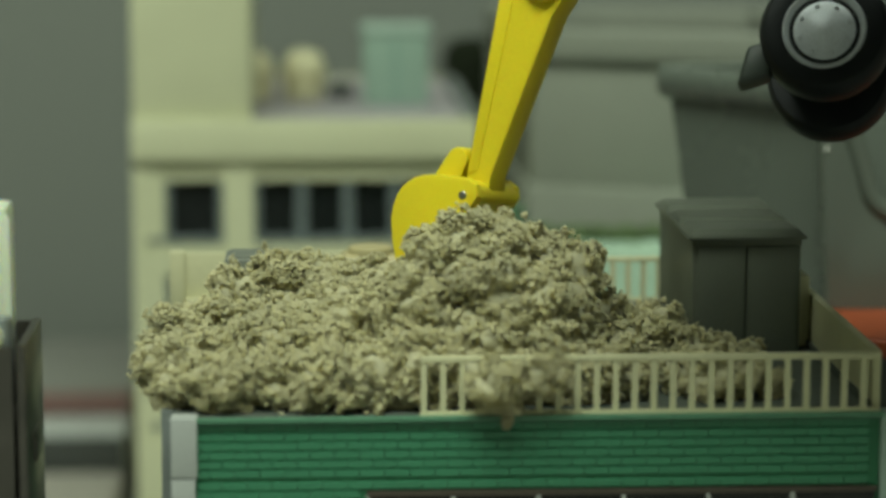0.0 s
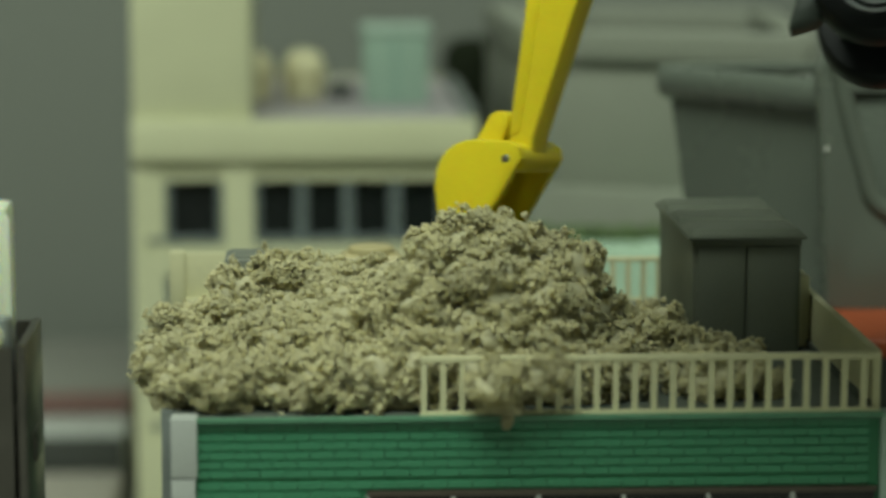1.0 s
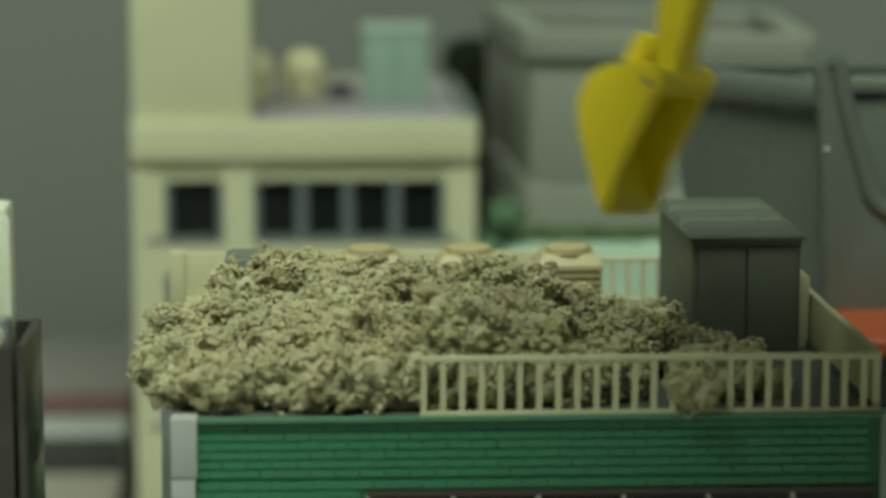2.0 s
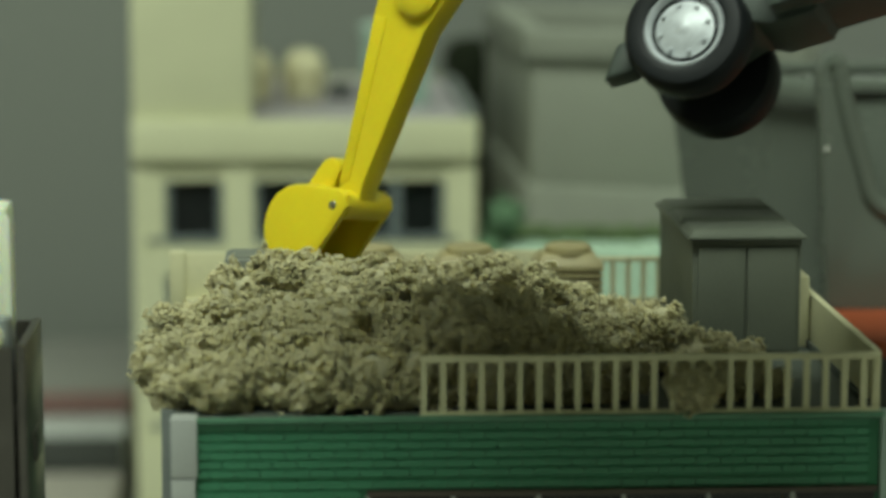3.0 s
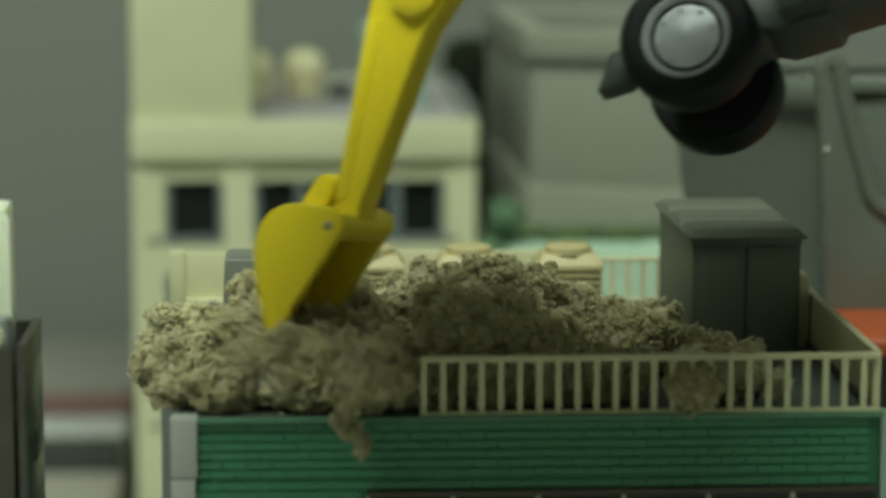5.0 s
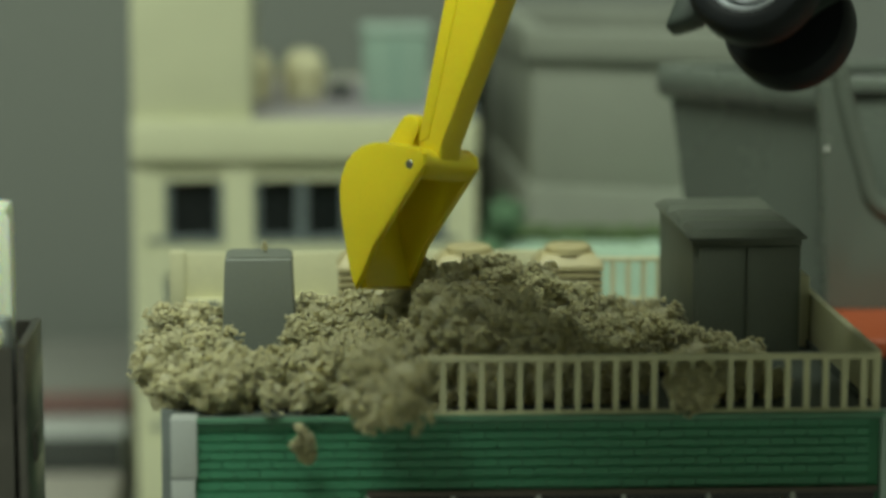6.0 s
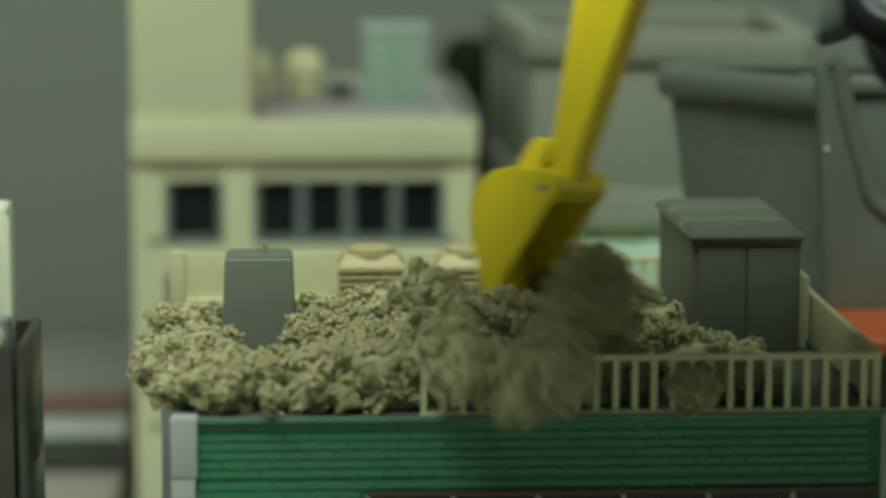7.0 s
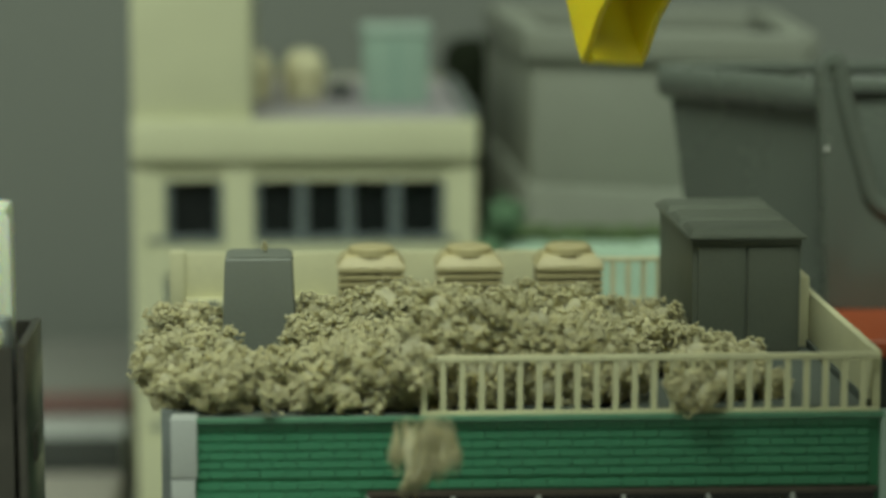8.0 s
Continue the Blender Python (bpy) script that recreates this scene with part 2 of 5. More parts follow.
def roof_things():
    railing("front_railing", "ivory plastic railing with square bars along the roof edge", -2.7, 0.75, 52.0, 0.75, 7.2, 2.27)
    railing("back_railing", "ivory plastic railing at the back of the roof", 26.2, 78.5, 41.0, 78.5, 6.7, 2.27)
    # solid parapets
    p = empty("side_parapet", 51.7, 40, ROOF_Z - 0.25, "solid ivory parapet panel along the side of the roof", "parapet")
    part("panel", block(-0.5, 0.5, -38.6, 39.5, 0, 7.3, bevel=0.2), FENCE, p)
    part("skirting", block(-0.9, -0.52, -38.4, 3.8, 0, 1.0, bevel=0.1), ROOF, p, "dark grey skirting strip")
    q = empty("back_parapet", -22, 78.5, ROOF_Z - 0.25, "pale ivory parapet panel at the back of the roof", "parapet")
    part("panel", block(-13.6, 48.0, -0.5, 0.5, 0, 7.8, bevel=0.25), FENCE, q)
    part("corner_post", block(-14.2, -12.0, -1.0, 1.0, 0, 8.1, bevel=0.3), FENCE, q)
    part("ledge", block(-11.9, 9.0, -2.2, -0.52, 0, 1.1, bevel=0.15), FENCE, q)
    for i in range(8):
        part("groove", block(-11.0 + i * 2.4, -9.6 + i * 2.4, -2.36, -2.21, 0.5, 0.8), SLATE, q)
    w = empty("inner_wall", 50.25, 50, ROOF_Z - 0.25, "short ivory wall beside the roof shed", "wall panel")
    part("panel", block(-0.9, 0.9, -8.5, 8, 0, 9.6, bevel=0.2), FENCE, w)


def shed():
    s = empty("roof_shed", 42, 50, ROOF_Z - 0.25, "grey plastic stair shed with a ribbed sloping roof", "shed")
    part("body", block(-7.2, 7.2, -12, 21, 0, 15.3, bevel=0.25), SHED, s)
    part("front_frame", block(-7.3, 7.3, -12.35, -12.0, 14.4, 15.3, bevel=0.1), SHED, s)
    part("door", block(-6.5, -0.25, -12.4, -12.02, 0.3, 14.3, bevel=0.12), SHED, s, "flush grey door leaf")
    part("door", block(0.15, 6.6, -12.4, -12.02, 0.3, 14.3, bevel=0.12), SHED, s)
    part("eave", prism(bmesh.new(), [(-7.9, 15.32), (7.9, 15.32), (7.75, 15.75), (-7.75, 15.75)], -13.2, 21.5, bevel=0.15), SHED, s)
    for i in range(3):
        y0, y1 = -12.9 + i * 11.6, -3.3 + i * 11.6
        part("roof_panel", plan_prism(bmesh.new(), [(-7.6, y0), (7.6, y0), (7.6, y1), (-7.6, y1)],
                                      [(-6.9, y0 + 1.4), (6.9, y0 + 1.3), (6.9, y1 - 0.4), (-6.9, y1 - 0.5)], 15.75, 16.55, bevel=0.2), SHED, s)


def grey_box():
    g = empty("roof_tank", -22.4, 43, ROOF_Z - 0.25, "tapered blue-grey plastic tank box on the roof", "tank box")
    part("body", plan_prism(bmesh.new(), [(-5.0, -4), (5.0, -4), (5.0, 5), (-5.0, 5)], [(-4.4, -3.6), (4.4, -3.6), (4.4, 4.5), (-4.4, 4.5)], 0, 12.9, bevel=0.35), BOX_GREY, g)
    part("top_plate", block(-3.9, 3.9, -3.2, 4.0, 12.85, 13.1, bevel=0.1), BOX_GREY, g)


def cooling_unit():
    a = empty("cooling_unit", -7.0, 69, ROOF_Z - 0.25, "buff plastic louvred rooftop cooling unit with a stepped cap", "cooling unit", "cooling units in a row on the roof")
    # Core coloured darker to paint in the shade between the louvres.
    part("body", block(-4.5, 4.5, -2.6, 4.2, 0, 7.3, bevel=0.2), material("buff_painted_shade", (0.30, 0.25, 0.13), 0.6), a, "buff core, painted darker for the shade between louvres")
    for i in range(7):
        part("louvre", block(-4.75, 4.75, -3.95, -2.55, 0.7 + i * 1.0, 1.25 + i * 1.0, bevel=0.1), BUFF, a)
    part("cap", plan_prism(bmesh.new(), [(-5, -4), (5, -4), (5, 4.6), (-5, 4.6)], [(-3.7, -2.8), (3.7, -2.8), (3.7, 3.4), (-3.7, 3.4)], 7.3, 9.0, bevel=0.15), BUFF, a)
    fan = part("fan_ring", lathe(bmesh.new(), [(8.8, 3.4), (9.8, 3.3), (10.05, 3.0), (10.05, 0.3)], 28, "z"), BUFF, a)
    copy_thing(a, pose(7.0 * MM, 69 * MM, (ROOF_Z - 0.25) * MM))
    copy_thing(a, pose(21.3 * MM, 69 * MM, (ROOF_Z - 0.25) * MM))


green_building()
roof_things()
shed()
grey_box()
cooling_unit()


# ---- things round the shop ----
def cream_building():
    """The tall cream building behind the shop, with its tank roof."""
    b = empty("office_building", -16.2, 299.2, GROUND, "cream plastic toy office building with dark ribbon windows", "toy building")
    BASE = -28.5
    b.scale = (1.12, 1.12, 1.12)
    o = pose(16 * MM, -235 * MM, -BASE * MM)
    front, zt = 190.0, 59.2
    part("roof", block(-48.5, 13.5, front + 0.8, 281, 53.0, 58.9), material("lilac_grey_plastic", (0.34, 0.32, 0.33), 0.55), b, "pale lilac grey flat roof deck", m=o)
    part("parapet", block(-49.4, 15.8, front - 1.2, front + 0.8, 51.6, zt, bevel=0.3), CREAM, b, "cream parapet band", m=o)
    part("parapet", block(13.6, 15.8, front + 0.8, 283, 53.0, zt + 1.6, bevel=0.3), SLATE, b, "grey side parapet", m=o)
    part("parapet", block(-49.0, 13.5, 281.2, 283, 53.0, zt, bevel=0.3), CREAM, b, m=o)
    part("tower", block(-49.2, -26.8, front + 0.2, 236, 59.2, 106, bevel=0.3), CREAM, b, "plain cream stair tower on the roof", m=o)
    part("wall", block(-49.3, -46.8, front, 283, BASE, 52.5), CREAM, b, "cream side wall", m=o)
    part("wall", block(12.4, 15.6, front, 283, BASE, 52.5), CREAM, b, m=o)
    part("wall", block(-46.8, 12.4, 281, 283, BASE, 52.5), CREAM, b, m=o)
    for k in range(4):
        top = 51.6 - k * 18.0
        if top < BASE + 4:
            break
        z0, z1 = max(top - 15.8, BASE), top - 4.2
        part("band", block(-46.8, 12.4, front + 0.6, front + 2.6, z1 + 0.2, top), CREAM, b, m=o)
        part("band", block(-46.8, 12.4, front + 0.6, front + 2.6, max(top - 18.0, BASE), z0 + 0.7), CREAM, b, m=o)
        part("pier", block(-32.2, -26.6, front, front + 2.6, max(top - 18.0, BASE), top), CREAM, b, m=o)
        part("pier", block(9.8, 12.4, front + 0.3, front + 2.6, z0, top), CREAM, b, m=o)
        part("pier", block(-46.8, -43.4, front + 0.3, front + 2.6, z0, top), CREAM, b, m=o)
        part("sill", block(-46.6, 12.2, front + 0.2, front + 2.8, z0, z0 + 0.9, bevel=0.2), SASH, b, m=o)
        for x0, x1 in ((-43.2, -32.4), (-26.3, -17.6), (-17.4, -8.8), (-8.6, 0.2), (0.4, 9.6)):
            w = part("window", block(x0 + 0.9, x1 - 0.9, front + 2.6, front + 3.0, z0 + 0.8, z1), DARK, b, "dark window pane" if k == 0 and x0 < -40 else "", m=o)
            part("sash", block(x0, x0 + 1.0, front + 1.2, front + 2.6, z0 + 0.8, z1), SASH, b, m=o)
            part("sash", block(x1 - 1.0, x1, front + 1.2, front + 2.6, z0 + 0.8, z1), SASH, b, m=o)
    # what stands on its roof
    t = empty("roof_tank_round", -17.4, 295.8, 53.0, "small rounded cream water tank on the roof", "water tank", "round tanks on the roof")
    part("body", lathe(bmesh.new(), [(0, 3.6), (1, 4.2), (5, 4.5), (8, 4.1), (9.6, 3.0), (10.2, 1.2)], 32, "z"), material("tank_cream", (0.70, 0.66, 0.42), 0.45), t)
    part("rib", lathe(bmesh.new(), [(4.6, 4.62), (5.4, 4.62)], 32, "z"), BUFF, t)
    t.scale = (1.12, 1.12, 1.12)
    copy_thing(t, pose(-29.2 * MM, 294.7 * MM, 53.0 * MM))
    m = empty("mint_cabinet", 3.2, 284.6, 53.0, "mint green box cabinet with a pale lid on the roof", "cabinet")
    part("body", block(-6.4, 6.4, -4, 5, 0, 14.0, bevel=0.4), MINT, m)
    part("lid", block(-7.0, 7.0, -4.3, 5.3, 14.0, 16.0, bevel=0.5), material("lid_mint", (0.36, 0.47, 0.40), 0.45), m)
    part("seam", block(-0.25, 0.25, -4.2, -3.95, 0.5, 13.8), material("seam_mint", (0.20, 0.33, 0.28), 0.5), m)
    m.scale = (1.12, 1.12, 1.12)
    v = empty("roof_vent", -9.0, 300.3, 53.0, "low dark vent box on the roof", "vent box")
    part("body", block(-3.0, 3.0, -3, 3, 0, 3.2, bevel=0.3), RAIL, v)


def lip(bm, line, y, r, depth):
    """A rounded bead (mm) along a line of (x, z) at y: r across the line, depth along y."""
    rings = []
    for i, (x, z) in enumerate(line):
        (xa, za), (xb, zb) = line[max(i - 1, 0)], line[min(i + 1, len(line) - 1)]
        d = math.hypot(xb - xa, zb - za)
        nx, nz = (zb - za) / d, -(xb - xa) / d
        rings.append([bm.verts.new(((x + nx * r * math.cos(a)) * MM, (y + depth * math.sin(a)) * MM, (z + nz * r * math.cos(a)) * MM))
                      for a in [k * math.pi / 6 for k in range(12)]])
    for p, q in zip(rings, rings[1:]):
        for k in range(12):
            bm.faces.new((p[k], p[(k + 1) % 12], q[(k + 1) % 12], q[k])).smooth = True
    bm.faces.new(rings[0])
    bm.faces.new(rings[-1][::-1])
    bmesh.ops.recalc_face_normals(bm, faces=bm.faces[:])
    return bm


def roll(bm, ends, z, r, up, n=14):
    """A rolled rim (mm): an oval of half-width r and half-height up, carried from end to end of a plan line at height z."""
    (xa, ya), (xb, yb) = ends
    d = math.hypot(xb - xa, yb - ya)
    nx, ny = -(yb - ya) / d, (xb - xa) / d
    rings = []
    for k, swell in ((0.0, 0.45), (0.012, 0.8), (0.04, 1.0), (0.96, 1.0), (1.0, 0.9)):
        x, y = xa + (xb - xa) * k, ya + (yb - ya) * k
        rings.append([bm.verts.new(((x + nx * r * swell * math.cos(a)) * MM, (y + ny * r * swell * math.cos(a)) * MM, (z + up * swell * math.copysign(abs(math.sin(a)) ** 0.7, math.sin(a))) * MM))
                      for a in [2 * math.pi * i / n for i in range(n)]])
    for p, q in zip(rings, rings[1:]):
        for k in range(n):
            bm.faces.new((p[k], p[(k + 1) % n], q[(k + 1) % n], q[k]))
    bm.faces.new(rings[0])
    bm.faces.new(rings[-1][::-1])
    bmesh.ops.recalc_face_normals(bm, faces=bm.faces[:])
    return bm


def grey_tub():
    """The big grey toy hopper body behind the shop."""
    t = empty("hopper", 70, 115, GROUND, "large grey plastic toy hopper with a rolled rim and side fin", "toy hopper")
    o = pose(-70 * MM, -115 * MM, -GROUND * MM)
    # slanting front wall between the far corner and the fin, and the long back wall
    part("front_wall", plan_prism(bmesh.new(), [(51.6, 124.5), (66.5, 103.5), (69.5, 105.5), (54.0, 127.5)], [(43.6, 128.0), (64.8, 100.6), (67.0, 102.2), (46.0, 130.0)], 12, 70, bevel=0.5), TUB, t, "slanting tapered front wall", m=o)
    part("back_wall", plan_prism(bmesh.new(), [(52, 127.6), (150, 127.6), (150, 130), (52, 130)], [(44.6, 131.0), (150, 131.0), (150, 133.4), (44.6, 133.4)], 12, 72, bevel=0.4), TUB, t, m=o)
    part("rim", roll(bmesh.new(), ((42.6, 129.6), (65.2, 99.4)), 71.5, 2.0, 2.7), TUB, t, "thick rolled rim", m=o)
    part("rim", roll(bmesh.new(), ((42.2, 132.6), (150, 132.6)), 73.3, 1.5, 1.0), TUB, t, m=o)
    # fin with the curved cut-away
    out = [(64.6, 38.6), (62.6, 74.0), (62.75, 76.0), (63.4, 77.6), (64.5, 78.5), (65.8, 78.4), (66.8, 77.4), (67.2, 75.8)]
    out += [(67.5 + 4.3 * (i / 8) ** 1.15, 74.6 - 15.6 * i / 8) for i in range(9)]
    out += [(72.3, 57.2), (73.1, 56.0), (74.2, 55.2), (76.0, 54.6), (120, 53.6), (120, 35.6)]
    part("fin", prism(bmesh.new(), out, 97.0, 101.6, bevel=0.5), TUB, t, "rounded side fin with a curved cut-away", m=o)
    edge = out[5:-1]
    inset = []
    for i, (x, z) in enumerate(edge):
        (xa, za), (xb, zb) = edge[max(i - 1, 0)], edge[min(i + 1, len(edge) - 1)]
        d = math.hypot(xb - xa, zb - za)
        inset.append((x + (zb - za) / d * 1.5, z - (xb - xa) / d * 1.5))
    part("fin_lip", lip(bmesh.new(), inset, 98.0, 1.7, 1.9), TUB, t, "thick rounded lip along the fin", m=o)
    part("inner_panel", plan_prism(bmesh.new(), [(66, 108), (150, 108), (150, 111), (66, 111)], [(66, 111), (150, 111), (150, 114), (66, 114)], 14, 71.0, bevel=0.5), TUB, t, m=o)
    part("inner_ledge", roll(bmesh.new(), ((65.5, 111.6), (150, 111.6)), 72.0, 1.9, 1.3), TUB, t, "rounded ledge of the inner panel", m=o)
    # The rivet's white colour paints in its glint.
    part("rivet", lathe(bmesh.new(), [(0, 0.36), (-0.2, 0.33), (-0.3, 0.15)], 14), material("rivet_painted_glint", (0.75, 0.76, 0.70), 0.3), t, "small rivet, its glint painted white", m=o @ pose(64.0 * MM, 96.95 * MM, 63.7 * MM))
    part("underframe", block(56, 135, 105, 127, GROUND, 13, bevel=1), CHASSIS, t, "dark grey underframe", m=o)
    b = empty("orange_deck", 90.9, 92.9, GROUND, "orange plastic toy deck plate beneath the hopper fin", "toy deck")
    base = -50.9
    b.scale = (0.963, 0.963, 0.963)
    part("plate", plan_prism(bmesh.new(), [(66.5, 86), (150, 70), (150, 112), (66.5, 112)], [(66.5, 86), (150, 70), (150, 112), (66.5, 112)], 33.0, 36.0, bevel=0.5), ORANGE, b, m=pose(-95 * MM, -108 * MM, -base * MM))
    part("leg", block(70, 146, 92, 98, base, 33.0), CHASSIS, b, m=pose(-95 * MM, -108 * MM, -base * MM))


def grey_bin():
    """The open grey container far behind, seen over a corner."""
    b = empty("container", 55, 270, GROUND, "open grey plastic container with a thick rim", "container")
    o = pose(-55 * MM, -270 * MM, -GROUND * MM)
    corners = [(29.6, 232), (83, 211), (89, 300), (27, 322)]
    z = 73.3

    def side(a, b2, thick, z0, z1, proud=0.0, flare=0.0):
        """A straight wall from corner to corner, its inner face thick mm inside."""
        (xa, ya), (xb, yb) = a, b2
        d = math.hypot(xb - xa, yb - ya)
        nx, ny = -(yb - ya) / d, (xb - xa) / d
        face = lambda k: [(xa - nx * (proud + k), ya - ny * (proud + k)), (xb - nx * (proud + k), yb - ny * (proud + k)), (xb + nx * thick, yb + ny * thick), (xa + nx * thick, ya + ny * thick)]
        return plan_prism(bmesh.new(), face(flare), face(0), z0, z1, bevel=0.5)

    for i, name in enumerate(("front_wall", "side_wall", "back_wall", "side_wall")):
        part(name, side(corners[i], corners[(i + 1) % 4], 2.5, 41.0, z - 6.0), BIN, b, m=o)
        part("rim", side(corners[i], corners[(i + 1) % 4], 3.4, z - 6.2, z, 1.6), BIN, b, "thick rim band" if i == 0 else "", m=o)
        part("foot", side(corners[i], corners[(i + 1) % 4], 2.5, GROUND, 41.2, 0.9, 0.6), BIN, b, m=o)
    # Dark sheet set below the rim as the shade inside the open container.
    part("inner_shade", plan_prism(bmesh.new(), [(32, 235), (80, 216), (86, 297), (30, 318)], [(32, 235), (80, 216), (86, 297), (30, 318)], 58, 62), RAIL, b, "dark sheet for the shade inside", m=o)
    # Added dark block standing for the shade between office building and container.
    d = empty("dark_prop", 27, 338, GROUND, "rounded black-green block put in for the shade behind the office building", "toy block")
    part("body", block(-10.5, 9, -6, 8, 0, 109, bevel=5), material("black_green_shade", (0.012, 0.016, 0.008), 0.8, spec=0.1), d)


def ball(level):
    """Unit icosphere as arrays of points and triangles."""
    bm = bmesh.new()
    bmesh.ops.create_icosphere(bm, subdivisions=level, radius=1.0)
    bm.verts.index_update()
    v, f = np.array([p.co[:] for p in bm.verts]), np.array([[p.index for p in t.verts] for t in bm.faces])
    bm.free()
    return v / np.linalg.norm(v, axis=1)[:, None], f


def ways(rng, n):
    w = rng.normal(size=(n, 3))
    return w / np.linalg.norm(w, axis=1)[:, None]


def clump_mesh(name, radius, seed, mat, stretch=(1, 1, 0.85), grains=5600, size=0.235, grain=1.0):
    """A crumbly spongy clump (mm): a lobed core inside a porous crust of small grains, with holes and gaps of two sizes between them."""
    rng = np.random.default_rng(seed)
    lobes, lobe_r = ways(rng, 15), rng.uniform(0.35, 0.7, 15)
    wave, phase = rng.normal(size=(7, 3)) * 2.2, rng.uniform(0, 6.3, 7)

    def skin(w):
        """Distance of the crust's outer face from the middle, by direction."""
        ang = np.arccos(np.clip(w @ lobes.T, -1, 1)) / lobe_r
        lump = np.sqrt(np.clip(1 - ang ** 2, 0, 1)).max(1)
        return radius * (0.71 + 0.31 * lump + 0.13 * np.sin(w @ wave.T + phase).mean(1))

    span = np.array(stretch)
    hw, hf = ball(4)
    hv = hw * (skin(hw) - 1.2 * grain)[:, None] * span + rng.normal(0, 0.13 * grain, hw.shape)
    # keep the grains that fall into the solid part of a cellular pattern
    tries = grains * 4
    w = ways(rng, tries)
    deep = rng.uniform(-0.65, 1.3, tries) * grain
    at = w * (skin(w) - deep)[:, None] * span
    shift = rng.uniform(-50, 50, 3)
    solid = np.array([noise.noise(Vector((p + shift) / (0.9 * grain))) + 1.25 * noise.noise(Vector((p - shift) / (2.6 * grain))) for p in at])
    best = np.argsort(-(solid + 0.25 * np.clip(deep / grain, -0.5, 0.6)))[:grains]
    at = at[best]
    chip = np.array([(1, 1, 1), (1, -1, -1), (-1, 1, -1), (-1, -1, 1)], float) * 0.75
    tri = np.array([(0, 1, 2), (0, 3, 1), (0, 2, 3), (1, 3, 2)])
    a, b = rng.uniform(0, 2 * math.pi, (2, grains))
    ca, sa, cb, sb, o = np.cos(a), np.sin(a), np.cos(b), np.sin(b), np.zeros(grains)
    turn = np.stack([np.stack([ca, -sa * cb, sa * sb], -1), np.stack([sa, ca * cb, -ca * sb], -1), np.stack([o, sb, cb], -1)], 1)
    v = chip[None] * rng.uniform(0.6, 1.4, (grains, 4, 1)) * (size * rng.uniform(0.6, 1.35, grains))[:, None, None]
    v = np.einsum("nij,nkj->nki", turn, v)
    f = tri[None] + (np.arange(grains) * 4)[:, None, None] + len(hv)
    me = bpy.data.meshes.new(name)
    me.from_pydata((np.concatenate([hv, (v + at[:, None]).reshape(-1, 3)]) * MM).tolist(), [], np.concatenate([hf, f.reshape(-1, 3)]).tolist())
    me.materials.append(mat)
    me.shade_smooth()
    return me


def bushes():
    leaf = clump_mesh("bush", 7.0, 77, LEAF, grains=1500, size=0.65, grain=1.6)
    t = empty("model_tree", 21.5, 208, GROUND, "small green sponge model tree beside the office building", "model tree")
    part("trunk", lathe(bmesh.new(), [(0, 1.6), (40, 1.1), (77, 0.6)], 12, "z"), RAIL, t, "thin dark trunk")
    for dx, dy, z, s in ((0, 0, 55, 1.0), (1.5, 2, 65, 0.85), (-1.5, -1, 74, 0.75), (1, 1, 82, 0.6)):
        part("crown", leaf, LEAF, t, m=Matrix.LocRotScale(Vector((dx, dy, z)) * MM, Euler((z, dx, z * 2)), (s, s, s)))
    hedge = empty("hedge", 52, 216, GROUND, "long clipped green sponge hedge on a pale base", "hedge")
    part("base", block(-30, 34, -16, 6, 0, 77, bevel=1), material("pale_mint_plastic", (0.42, 0.58, 0.44), 0.5), hedge, "pale mint base wall")
    row = clump_mesh("hedge_row", 6.0, 78, HEDGE, stretch=(1, 1, 0.3), grains=800, size=0.6, grain=1.4)
    for i in range(9):
        part("sponge_tuft", row, HEDGE, hedge, m=pose((-26 + i * 7.2) * MM, 2 * MM, 77.6 * MM, 0, 0, i * 47))


